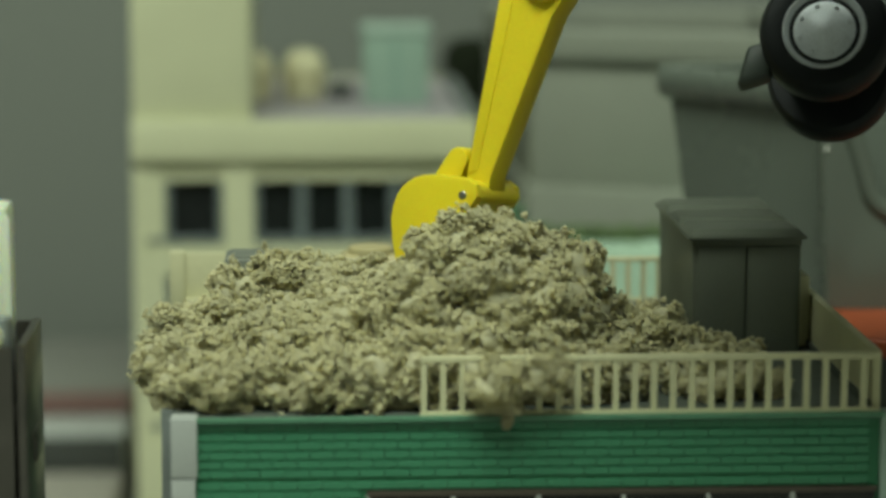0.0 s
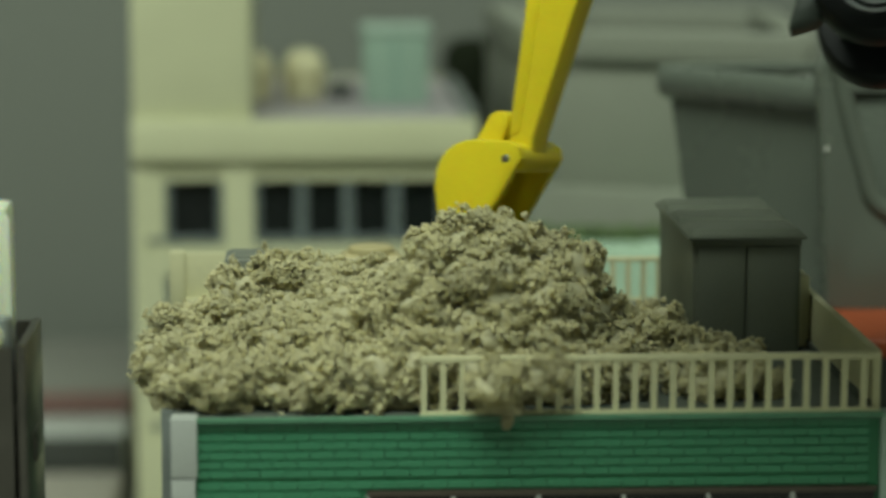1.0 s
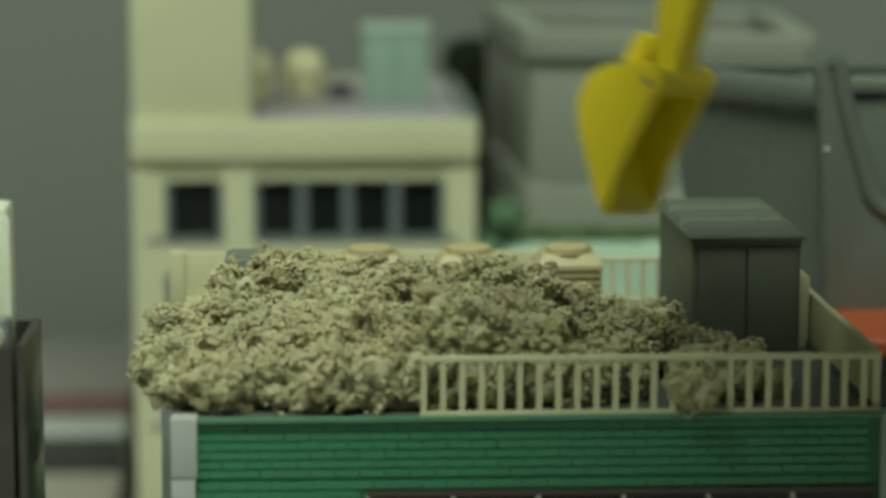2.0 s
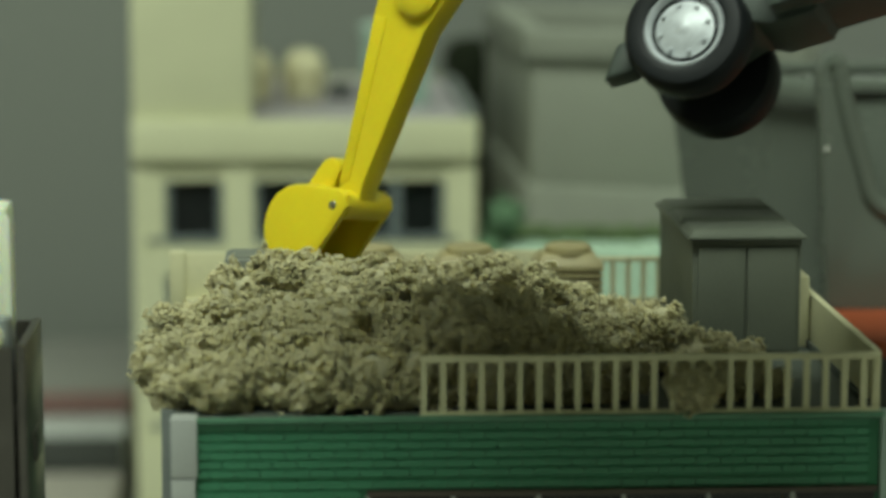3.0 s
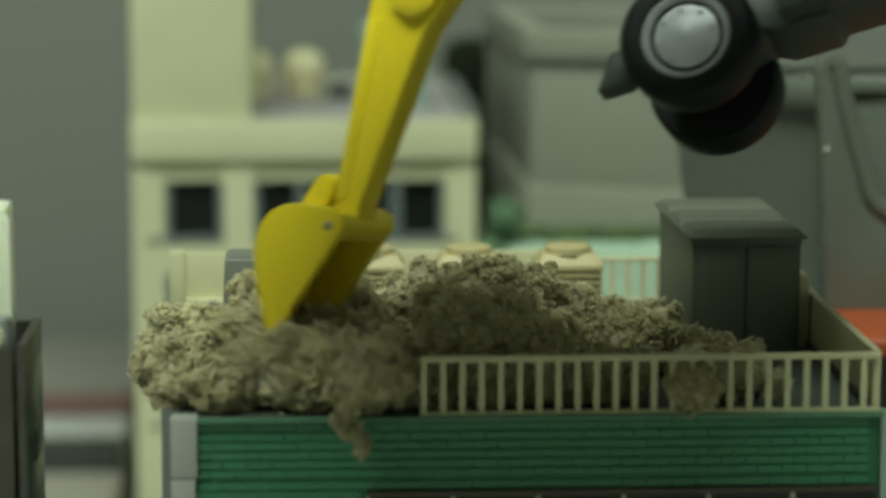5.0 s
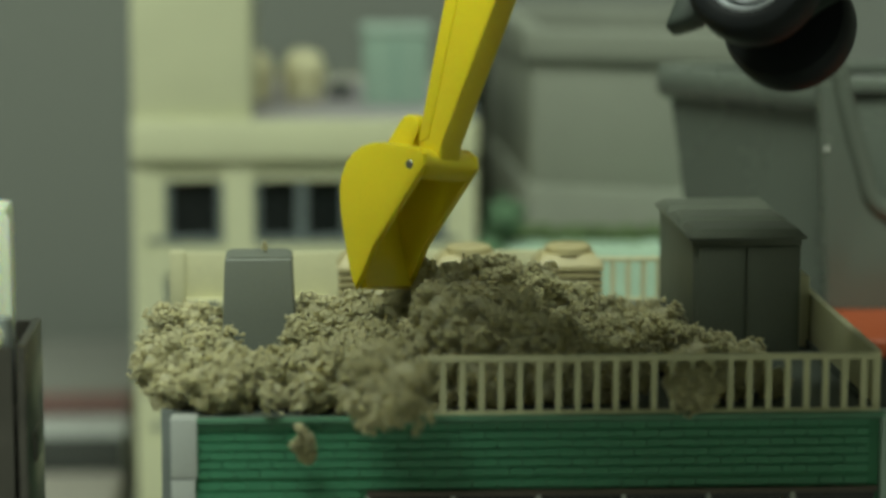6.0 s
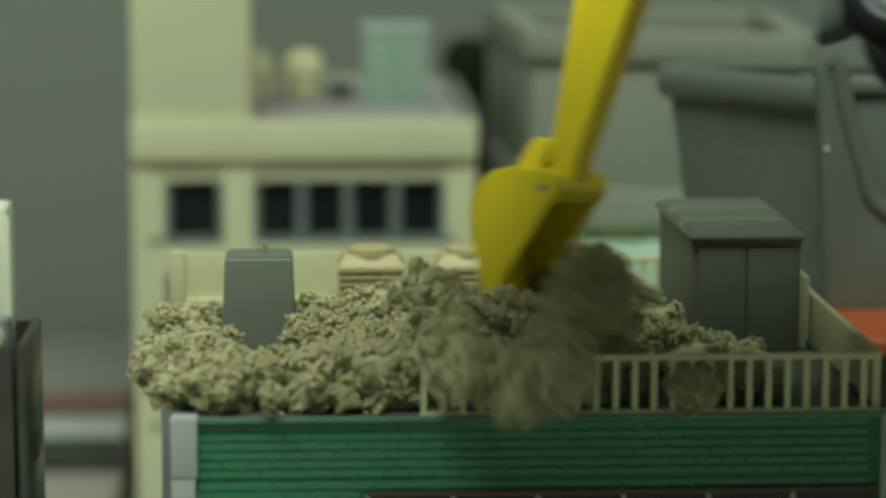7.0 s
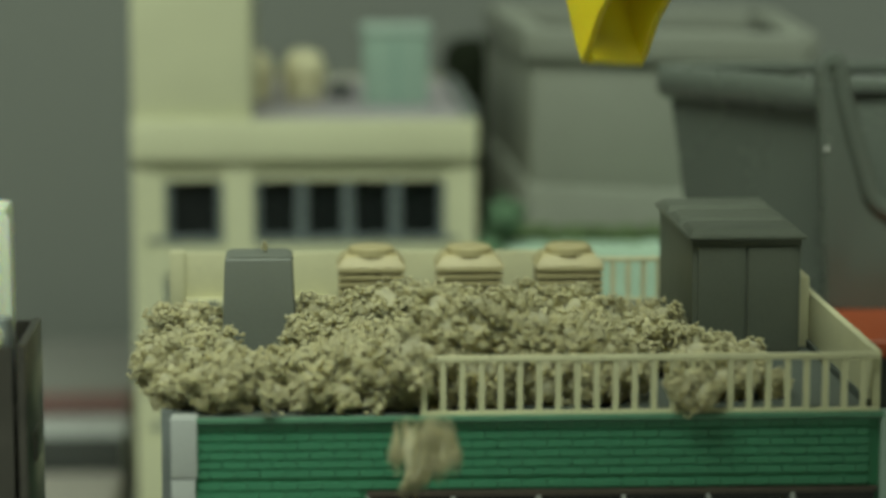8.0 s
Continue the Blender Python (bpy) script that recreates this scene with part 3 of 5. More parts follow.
def left_things():
    b = empty("black_skip", -62, 2, GROUND, "worn black metal toy skip with a pale clear block in it", "toy skip")
    o = pose(62 * MM, -2 * MM, -GROUND * MM)
    part("front_wall", block(-75, -49.75, -4.0, -3.0, GROUND, 52.9, bevel=0.2), BLACK, b, m=o)
    part("corner_post", block(-49.25, -48.25, -4.2, -2.9, GROUND, 53.3, bevel=0.25), BLACK, b, m=o)
    part("side_wall", block(-49.2, -48.2, -2.85, 14, GROUND, 53.2, bevel=0.2), BLACK, b, m=o)
    part("side_catch", prism(bmesh.new(), [(-48.15, 38.0), (-47.7, 38.4), (-47.75, 40.4), (-48.0, 41.6), (-48.15, 41.6)], 2, 9, bevel=0.1), BLACK, b, "small worn metal catch", m=o)
    part("back_wall", block(-75, -49.3, 12.8, 13.8, GROUND, 53.0, bevel=0.2), BLACK, b, m=o)
    part("floor_plate", block(-75, -49.3, -2.9, 12.7, 44, 46), BLACK, b, m=o)
    c = empty("frosted_block", -58, 4, 46, "frosted pale green plastic block standing in the skip", "plastic block")
    part("body", block(-14, 7.6, -3.5, 3.5, 0, 22.6, bevel=0.9), FROST, c)
    part("edge_strip", block(7.0, 7.9, -3.9, -3.4, 0.5, 21.5, bevel=0.2), FROST, c)
    d = empty("grey_clip", -50.9, -1.4, 46, "small grey plastic clip with a curled wire", "plastic clip")
    part("body", plan_prism(bmesh.new(), [(-6.5, -1.3), (1.2, -1.3), (1.2, 1.5), (-6.5, 1.5)], [(-6.5, -1.3), (0.4, -1.3), (1.0, 1.5), (-6.5, 1.5)], 0, 10.0, bevel=0.4), SLATE, d)
    part("curl", lathe(bmesh.new(), [(-5.0, 1.5), (-4.6, 1.75), (-4.2, 1.5), (-4.6, 1.3)], 24, closed=True), FROST, d, "curled translucent strip", m=pose(-1.6 * MM, 3.1 * MM, 8.0 * MM))


def far_left():
    """A length of toy platform and track on the table beyond."""
    p = empty("toy_platform", -150, 330, GROUND, "grey toy station platform with a faded red edge", "toy platform")
    part("deck", block(-250, 90, -8, 60, 0, 25, bevel=0.8), TABLE, p)
    part("edge_stripe", block(-250, 90, -10.5, -8.05, 19.6, 24.9, bevel=0.4), PINK, p, "faded red edge stripe")
    part("step", block(-250, 90, -30, -10.6, 10, 19.5, bevel=0.6), STONE, p, "pale grey step")
    # Dark strip laid on for the shade down the step's front.
    part("riser", block(-250, 90, -31.5, -30.05, 0, 18.6, bevel=0.3), RAIL, p, "dark strip for the step's shaded front")
    q = empty("pale_road", -150, 230, GROUND, "pale plastic road plate on the table", "road plate")
    part("plate", block(-250, 90, -60, 66, 0, 11.2, bevel=0.4), PALE, q)
    s = empty("backdrop_board", 0, 420, GROUND, "plain grey backdrop board behind the model town", "board")
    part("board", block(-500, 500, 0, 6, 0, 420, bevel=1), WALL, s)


cream_building()
grey_tub()
grey_bin()
bushes()
left_things()
far_left()


# ---- the toy excavator ----
ARM = pose(0, 0, 0, 0, 0, -29) @ pose(0, 0, 0, -8)


def shell(outer, thick):
    """A curved plate: the outer path and the same path moved inwards (to its right) by thick, as a closed outline."""
    inner = []
    for i, (x, z) in enumerate(outer):
        a, b = outer[max(i - 1, 0)], outer[min(i + 1, len(outer) - 1)]
        d = math.hypot(b[0] - a[0], b[1] - a[1])
        inner.append((x - (b[1] - a[1]) / d * thick, z + (b[0] - a[0]) / d * thick))
    return outer + inner[::-1]


def capsule(x0, z0, r0, x1, z1, r1, n=10):
    """Outline of two discs and their tangents."""
    turn = math.atan2(z1 - z0, x1 - x0)
    pts = [(x1 + r1 * math.cos(turn - math.pi / 2 + math.pi * i / n), z1 + r1 * math.sin(turn - math.pi / 2 + math.pi * i / n)) for i in range(n + 1)]
    return pts + [(x0 + r0 * math.cos(turn + math.pi / 2 + math.pi * i / n), z0 + r0 * math.sin(turn + math.pi / 2 + math.pi * i / n)) for i in range(n + 1)]


BUCKET_W = 13.8
STICK = ARM @ pose(0, 0, 0, 0, -6.5)


def excavator():
    e = empty("toy_excavator", 0, 10, 60, "toy wheeled excavator with a yellow bucket arm digging moss", "toy excavator")
    back = [(-2.2, 2.4), (-4.4, 2.5), (-6.0, 2.35), (-7.4, 1.9), (-8.6, 1.05), (-9.5, -0.2), (-10.1, -1.8), (-10.3, -3.6), (-9.9, -6.6), (-8.9, -10.3), (-7.8, -14.0), (-6.9, -16.1)]
    side = [(2.2, 0.0), (1.9, 1.5), (0.6, 2.3)] + back + [(-6.0, -14.6), (-4.4, -10.4), (1.3, -1.4)]
    part("bucket_side", prism(bmesh.new(), side, 0, 1.7, bevel=0.75), YELLOW, e, m=ARM)
    part("bucket_side", prism(bmesh.new(), side, BUCKET_W - 1.7, BUCKET_W, bevel=0.75), YELLOW, e, m=ARM)
    part("bucket_shell", prism(bmesh.new(), shell(back, 1.1), 1.65, BUCKET_W - 1.65), YELLOW, e, "curved yellow bucket shell", m=ARM)
    part("stick", prism(bmesh.new(), [(-0.9, -1.2), (0.8, -1.8), (1.9, -0.4), (2.3, 2.4), (11.9, 22.4), (15.8, 27.4), (16.6, 33.0), (8.0, 36.0), (5.8, 30.0), (4.3, 25.0), (-1.3, 2.4)], 3.9, 9.1, bevel=0.6), YELLOW, e, "yellow plastic stick arm", m=STICK)
    part("stick_rib", prism(bmesh.new(), [(-1.0, 3.0), (0.5, 3.4), (6.4, 24.6), (4.6, 25.0)], 3.75, 4.0, bevel=0.07), YELLOW, e, "raised rib along the stick", m=STICK)
    part("link", prism(bmesh.new(), capsule(-5.0, 1.0, 1.9, -3.1, 4.7, 1.55), 4.1, 8.9, bevel=0.6), YELLOW, e, "yellow linkage tab", m=ARM)
    part("elbow_boss", lathe(bmesh.new(), [(2.6, 1.8), (2.9, 2.2), (10.1, 2.2), (10.4, 1.8)], 36), YELLOW, e, m=STICK @ pose(11.0 * MM, 0, 26.6 * MM))
    pin = part("pin", lathe(bmesh.new(), [(-0.12, 0.30), (-0.02, 0.52), (0.02, 0.6), (BUCKET_W, 0.6)], 24), STEEL, e, "small steel pivot pin", m=ARM)
    part("cross_tube", lathe(bmesh.new(), [(1.1, 1.9), (BUCKET_W - 1.1, 1.9)], 32), YELLOW, e, m=ARM @ pose(0.2 * MM, 0, 0.1 * MM))
    part("boom", prism(bmesh.new(), capsule(11.0, 27.5, 3.2, 29, 54, 4.2), 3.0, 9.2, bevel=0.5), YELLOW, e, m=STICK)
    c = part("carriage", prism(bmesh.new(), [(-6.2, -1.2), (2, -1.2), (8, 0.6), (10, -0.4), (16, -0.4), (17, 0.8), (40, 0.8), (44, 3), (44, 7), (-4, 6)], 6.2, 17.8, bevel=0.5), CHASSIS, e, "dark grey undercarriage")
    part("bumper", plan_prism(bmesh.new(), [(-12.6, 3.0), (-8.2, 3.0), (-8.2, 7), (-12.6, 7)], [(-9.8, 3.0), (-5.8, 3.0), (-5.8, 7), (-9.8, 7)], -2.6, 2.0, bevel=0.7), CHASSIS, c, "dark grey blade at the front")
    part("side_plate", block(11, 31, 2.0, 6.1, 0.2, 5.0, bevel=0.4), CHASSIS, c)
    # Unseen slab, added only to cast shade on the facade and moss.
    u = part("shade_slab", prism(bmesh.new(), [(-1, 36), (2, 34), (82, 34), (82, 58), (16, 58), (1, 50)], -82, -30, bevel=1.5), SLATE, e, "unseen grey slab added to shade the facade and moss")
    part("turntable", lathe(bmesh.new(), [(6.5, 8.0), (9.5, 8.0)], 32, "z"), CHASSIS, c, m=pose(20 * MM, 12 * MM, 0))
    # Unseen deck and its rail, added to shade the shed and hopper.
    part("shade_deck_rail", block(18, 24, 10, 20, 11, 13.9, bevel=0.4), CHASSIS, c, m=pose(0, 0, 0, 25))
    part("deck", block(2, 46, 9, 22, 14, 20, bevel=0.8), CHASSIS, c, "unseen dark grey deck over the wheels, added for its shade", m=pose(0, 0, 0, 25))
    tyre = mesh_of("tyre", lathe(bmesh.new(), [(0.9, 5.1), (0.1, 5.35), (-0.1, 6.2), (0.2, 7.5), (1.1, 8.2), (4.8, 8.2), (5.6, 7.6), (5.8, 5.8), (5.6, 4.0)], 56), TYRE, smooth=True)
    rim = mesh_of("rim", lathe(bmesh.new(), [(3.0, 5.3), (0.25, 5.3), (0.05, 5.05), (0.25, 4.8), (0.95, 4.45), (0.9, 3.9), (0.45, 2.8), (0.2, 2.2), (0.05, 1.4), (0.0, 0.9), (-0.15, 0.6), (-0.2, 0.2)], 48), RIM, smooth=True)
    nut = mesh_of("wheel_nut", lathe(bmesh.new(), [(0.6, 0.3), (0.2, 0.28), (0.1, 0.15)], 8), RIM)
    for x, y, side_turn in ((0, 0, 0), (35, 0, 0), (-0.6, 22.2, 180), (34.4, 22.2, 180)):
        at = pose(x * MM, y * MM, 0, 0, 0, side_turn)
        part("tyre", tyre, TYRE, c, "black rubber tyre" if x == y == 0 else "", m=at)
        part("rim", rim, RIM, c, "silver moulded wheel rim" if x == y == 0 else "", m=at)
        for i in range(8):
            part("wheel_nut", nut, RIM, c, m=at @ pose(3.25 * MM * math.cos(i * math.pi / 4), 0, 3.25 * MM * math.sin(i * math.pi / 4)))
    part("axle", lathe(bmesh.new(), [(4, 1.2), (20, 1.2)], 16), CHASSIS, c)
    return e, c, u


# ---- the dried moss ----
MOSS_MESHES = [clump_mesh("moss_clump", 5.55, 11 + i, MOSS) for i in range(7)]
SMALL_MESHES = [clump_mesh("moss_scrap", 2.6, 41 + i, MOSS, stretch=(0.55, 0.45, 1.0), grains=1100, size=0.22, grain=0.7) for i in range(3)]
clump_count = [0]


def moss(x, y, z, size=1.0, small=False):
    """One clump of dried moss with its middle at x, y, z (mm)."""
    i = clump_count[0]
    clump_count[0] += 1
    pool = SMALL_MESHES if small else MOSS_MESHES
    ob = new("moss_clump", pool[i % len(pool)])
    ob.matrix_basis = Matrix.LocRotScale(Vector((x, y, z)) * MM, Euler((0.3 * math.sin(i * 2.1), 0.3 * math.cos(i * 1.7), i * 2.4)), (size, size, size))
    return tagged(ob, "crumbly clump of dried beige moss" if not small else "small crumbly scrap of dried beige moss", "moss clump", "moss clumps heaped on the roof")


def path(ob, rows):
    """Rows of seconds, place (mm) and turn (degrees) from the clump's own pose, as walk() takes them."""
    turn = ob.matrix_basis.to_quaternion().to_matrix().to_4x4()
    return [(t, pose(x * MM, y * MM, z * MM, a, b, 0) @ turn) for t, x, y, z, a, b in rows]


EXCAVATOR, CARRIAGE, SHADE_SLAB = excavator()

# clumps that stay where they lie: x, y, z and size
HEAP_BACK = [
    (-33.4, 45.0, 45.7, 0.90), (-31.0, 45.0, 45.7, 0.90), (-14.8, 45.0, 45.7, 0.90), (-11.0, 45.0, 46.2, 1.00), (-6.4, 45.0, 47.4, 1.00), (-1.9, 45.0, 47.3, 1.00),
    (7.2, 45.0, 46.0, 1.00), (11.4, 45.0, 46.6, 1.00), (15.6, 45.0, 47.6, 1.00), (19.8, 45.0, 46.0, 1.00), (23.6, 45.0, 46.0, 1.00), (27.5, 45.0, 45.7, 0.90),
    (30.6, 40.0, 45.7, 0.90)]
HEAP_MIDDLE = [
    (-33.3, 22.0, 46.3, 0.90), (-31.9, 25.0, 46.0, 1.00), (-28.2, 25.0, 45.7, 0.90), (-14.8, 25.0, 46.0, 1.00), (-10.5, 25.0, 46.0, 1.00), (-6.2, 25.0, 46.0, 1.00),
    (-1.9, 25.0, 46.0, 1.00), (2.0, 25.0, 45.7, 0.90), (6.0, 25.0, 46.0, 1.00), (10.3, 25.0, 46.0, 1.00), (14.6, 25.0, 46.0, 1.00), (18.9, 25.0, 46.0, 1.00),
    (23.2, 25.0, 46.5, 1.00), (27.6, 25.0, 46.5, 1.00), (31.9, 25.0, 45.9, 0.90), (36.3, 25.0, 45.5, 0.80), (39.9, 25.0, 45.0, 0.60), (-33.4, 14.0, 46.1, 0.80),
    (-20.2, 15.0, 45.4, 0.60), (-9.3, 14.0, 46.8, 1.00), (8.8, 15.0, 46.8, 1.00)]
HEAP_FRONT = [
    (-31.7, 9.0, 45.8, 0.70), (-28.3, 7.0, 46.5, 0.90), (-23.6, 7.0, 46.9, 0.80), (-19.5, 7.0, 46.3, 0.80), (-15.5, 6.0, 46.8, 1.00), (-11.5, 6.0, 46.8, 1.00),
    (-7.4, 6.0, 46.8, 1.00), (-3.3, 7.0, 46.5, 0.90), (0.8, 8.0, 46.8, 1.00), (4.9, 8.0, 46.8, 1.00), (9.0, 8.0, 46.8, 1.00), (13.1, 8.0, 46.8, 1.00),
    (17.3, 9.0, 46.5, 0.90), (21.1, 9.0, 46.1, 0.80), (32.6, 10.0, 46.1, 0.80), (36.8, 10.0, 45.8, 0.70), (41.0, 10.0, 44.9, 0.45),
    (-25.6, 5.0, 45.9, 0.75)]
moss(-21.6, 43.0, 57.3, 0.35, True)
for heap in (HEAP_BACK, HEAP_MIDDLE, HEAP_FRONT):
    for x, y, z, size in heap:
        moss(x, y, z, size)


def motions():
    walk(EXCAVATOR, [
        (0.0, pose(3.98 * MM, 31.00 * MM, 65.59 * MM, 0.0, -0.0, 0.0)), (0.5, pose(3.62 * MM, 31.00 * MM, 65.16 * MM, 0.0, -1.5, 0.0)),
        (0.8, pose(5.00 * MM, 31.00 * MM, 66.53 * MM, 0.0, -2.4, 0.0)), (0.9, pose(7.38 * MM, 31.00 * MM, 68.93 * MM, 0.0, -2.7, 0.0)),
        (1.0, pose(9.36 * MM, 29.33 * MM, 70.49 * MM, 0.0, -3.0, 0.0)), (1.1, pose(11.69 * MM, 27.67 * MM, 69.74 * MM, 0.0, -3.2, 0.0)),
        (1.2, pose(15.07 * MM, 26.00 * MM, 67.33 * MM, 0.0, -3.4, 0.0)), (1.3, pose(16.45 * MM, 19.50 * MM, 67.59 * MM, 0.0, -3.6, 0.0)),
        (1.4, pose(18.49 * MM, 13.00 * MM, 70.22 * MM, 0.0, -3.8, -2.0)), (1.5, pose(19.99 * MM, 11.00 * MM, 70.25 * MM, 0.0, -4.0, -4.0)),
        (1.6, pose(22.18 * MM, 11.43 * MM, 69.02 * MM, 0.0, -6.5, -6.0)), (1.7, pose(27.59 * MM, 11.86 * MM, 69.62 * MM, 0.0, -9.0, -8.0)),
        (1.9, pose(28.42 * MM, 12.71 * MM, 77.91 * MM, 0.0, -7.0, -8.0)), (2.2, pose(8.61 * MM, 14.00 * MM, 84.73 * MM, 0.0, -4.0, -8.0)),
        (2.5, pose(-11.78 * MM, 30.00 * MM, 69.89 * MM, 0.0, -1.0, -3.2)), (2.8, pose(-16.52 * MM, 44.00 * MM, 59.54 * MM, 0.0, 2.0, 0.0)),
        (2.9, pose(-13.22 * MM, 42.00 * MM, 60.79 * MM, 0.0, 1.8, 0.0)), (3.0, pose(-12.62 * MM, 40.00 * MM, 63.24 * MM, 0.0, 1.5, 0.0)),
        (3.1, pose(-10.07 * MM, 30.67 * MM, 65.43 * MM, 0.0, 1.2, 0.0)), (3.2, pose(-6.71 * MM, 23.00 * MM, 69.70 * MM, 0.0, 1.0, 0.0)),
        (3.3, pose(-3.46 * MM, 17.00 * MM, 72.71 * MM, 0.0, -2.3, 0.0)), (3.4, pose(0.88 * MM, 11.00 * MM, 73.93 * MM, 0.0, -5.7, -2.7)),
        (3.5, pose(8.41 * MM, 10.62 * MM, 72.56 * MM, 0.0, -9.0, -5.3)), (3.6, pose(13.94 * MM, 10.25 * MM, 75.03 * MM, 0.0, -7.0, -8.0)),
        (3.7, pose(17.86 * MM, 9.88 * MM, 82.38 * MM, 0.0, -5.0, -8.7)), (3.8, pose(14.8 * MM, 9.50 * MM, 88.14 * MM, 0.0, -3.3, -6.0)),
        (3.9, pose(1.6 * MM, 9.12 * MM, 88.35 * MM, 0.0, -1.7, -5.0)), (4.0, pose(-8.0 * MM, 8.75 * MM, 81.0 * MM, 0.0, -0.0, -3.0)),
        (4.1, pose(-19.3 * MM, 8.38 * MM, 76.08 * MM, 0.0, -0.0, -3.0)), (4.2, pose(-27.6 * MM, 8.00 * MM, 70.58 * MM, 0.0, -0.0, -3.0)),
        (4.3, pose(-29.11 * MM, 8.20 * MM, 68.00 * MM, 0.0, -0.0, -4.0)), (4.4, pose(-26.53 * MM, 8.40 * MM, 65.98 * MM, 0.0, -0.0, -2.0)),
        (4.5, pose(-24.80 * MM, 8.60 * MM, 65.19 * MM, 0.0, -0.0, 0.0)), (4.6, pose(-23.27 * MM, 8.80 * MM, 64.54 * MM, 0.0, -0.0, 0.0)),
        (4.7, pose(-20.85 * MM, 9.00 * MM, 64.15 * MM, 0.0, -0.0, 0.0)), (5.0, pose(-13.36 * MM, 10.50 * MM, 64.71 * MM, 0.0, -0.0, 0.0)),
        (5.3, pose(-1.05 * MM, 12.00 * MM, 72.66 * MM, 0.0, -1.1, -4.8)), (5.5, pose(5.80 * MM, 12.80 * MM, 82.11 * MM, 0.0, -1.9, -8.0)),
        (5.7, pose(5.17 * MM, 13.60 * MM, 82.38 * MM, 0.0, -2.6, -8.0)), (5.8, pose(2.26 * MM, 14.00 * MM, 78.87 * MM, 0.0, -3.0, -8.0)),
        (5.9, pose(-2.99 * MM, 16.67 * MM, 73.30 * MM, 0.0, -1.5, -6.7)), (6.0, pose(-3.24 * MM, 19.33 * MM, 71.04 * MM, 0.0, -0.0, -5.3)),
        (6.1, pose(-1.88 * MM, 22.00 * MM, 69.44 * MM, 0.0, 0.5, -4.0)), (6.2, pose(0.44 * MM, 28.00 * MM, 66.23 * MM, 0.0, 1.0, -3.0)),
        (6.3, pose(1.44 * MM, 34.00 * MM, 64.33 * MM, 0.0, 1.5, -2.0)), (6.4, pose(2.79 * MM, 34.50 * MM, 62.92 * MM, 0.0, 2.0, -1.0)),
        (6.5, pose(3.62 * MM, 35.00 * MM, 62.55 * MM, 0.0, 2.0, 0.0)), (6.6, pose(4.39 * MM, 35.50 * MM, 62.77 * MM, 0.0, 2.0, -0.5)),
        (6.7, pose(6.26 * MM, 36.00 * MM, 62.84 * MM, 0.0, 2.0, -1.0)), (6.8, pose(7.36 * MM, 29.33 * MM, 64.33 * MM, 0.0, 2.0, -1.5)),
        (6.9, pose(9.38 * MM, 21.67 * MM, 67.35 * MM, 0.0, -0.0, -2.0)), (7.0, pose(12.7 * MM, 13.00 * MM, 68.8 * MM, 0.0, -2.0, -4.0)),
        (7.1, pose(18.47 * MM, 12.67 * MM, 68.33 * MM, 0.0, -2.8, -6.0)), (7.2, pose(21.77 * MM, 12.33 * MM, 72.42 * MM, 0.0, -3.6, -8.0)),
        (7.3, pose(25.42 * MM, 12.00 * MM, 73.54 * MM, 0.0, -4.4, -8.0)), (7.4, pose(28.42 * MM, 12.00 * MM, 75.79 * MM, 0.0, -5.2, -8.0)),
        (7.5, pose(27.98 * MM, 12.00 * MM, 77.57 * MM, 0.0, -6.0, -8.0)), (7.6, pose(26.92 * MM, 12.00 * MM, 79.84 * MM, 0.0, -5.6, -8.0)),
        (7.7, pose(25.05 * MM, 12.00 * MM, 88.08 * MM, 0.0, -5.2, -9.0)), (7.8, pose(21.82 * MM, 12.00 * MM, 96.86 * MM, 0.0, -4.8, -10.0)),
        (7.9, pose(22.98 * MM, 12.00 * MM, 102.02 * MM, 0.0, -4.4, -11.0)), (8.0, pose(22.87 * MM, 12.00 * MM, 100.28 * MM, 0.0, -4.0, -12.0))])
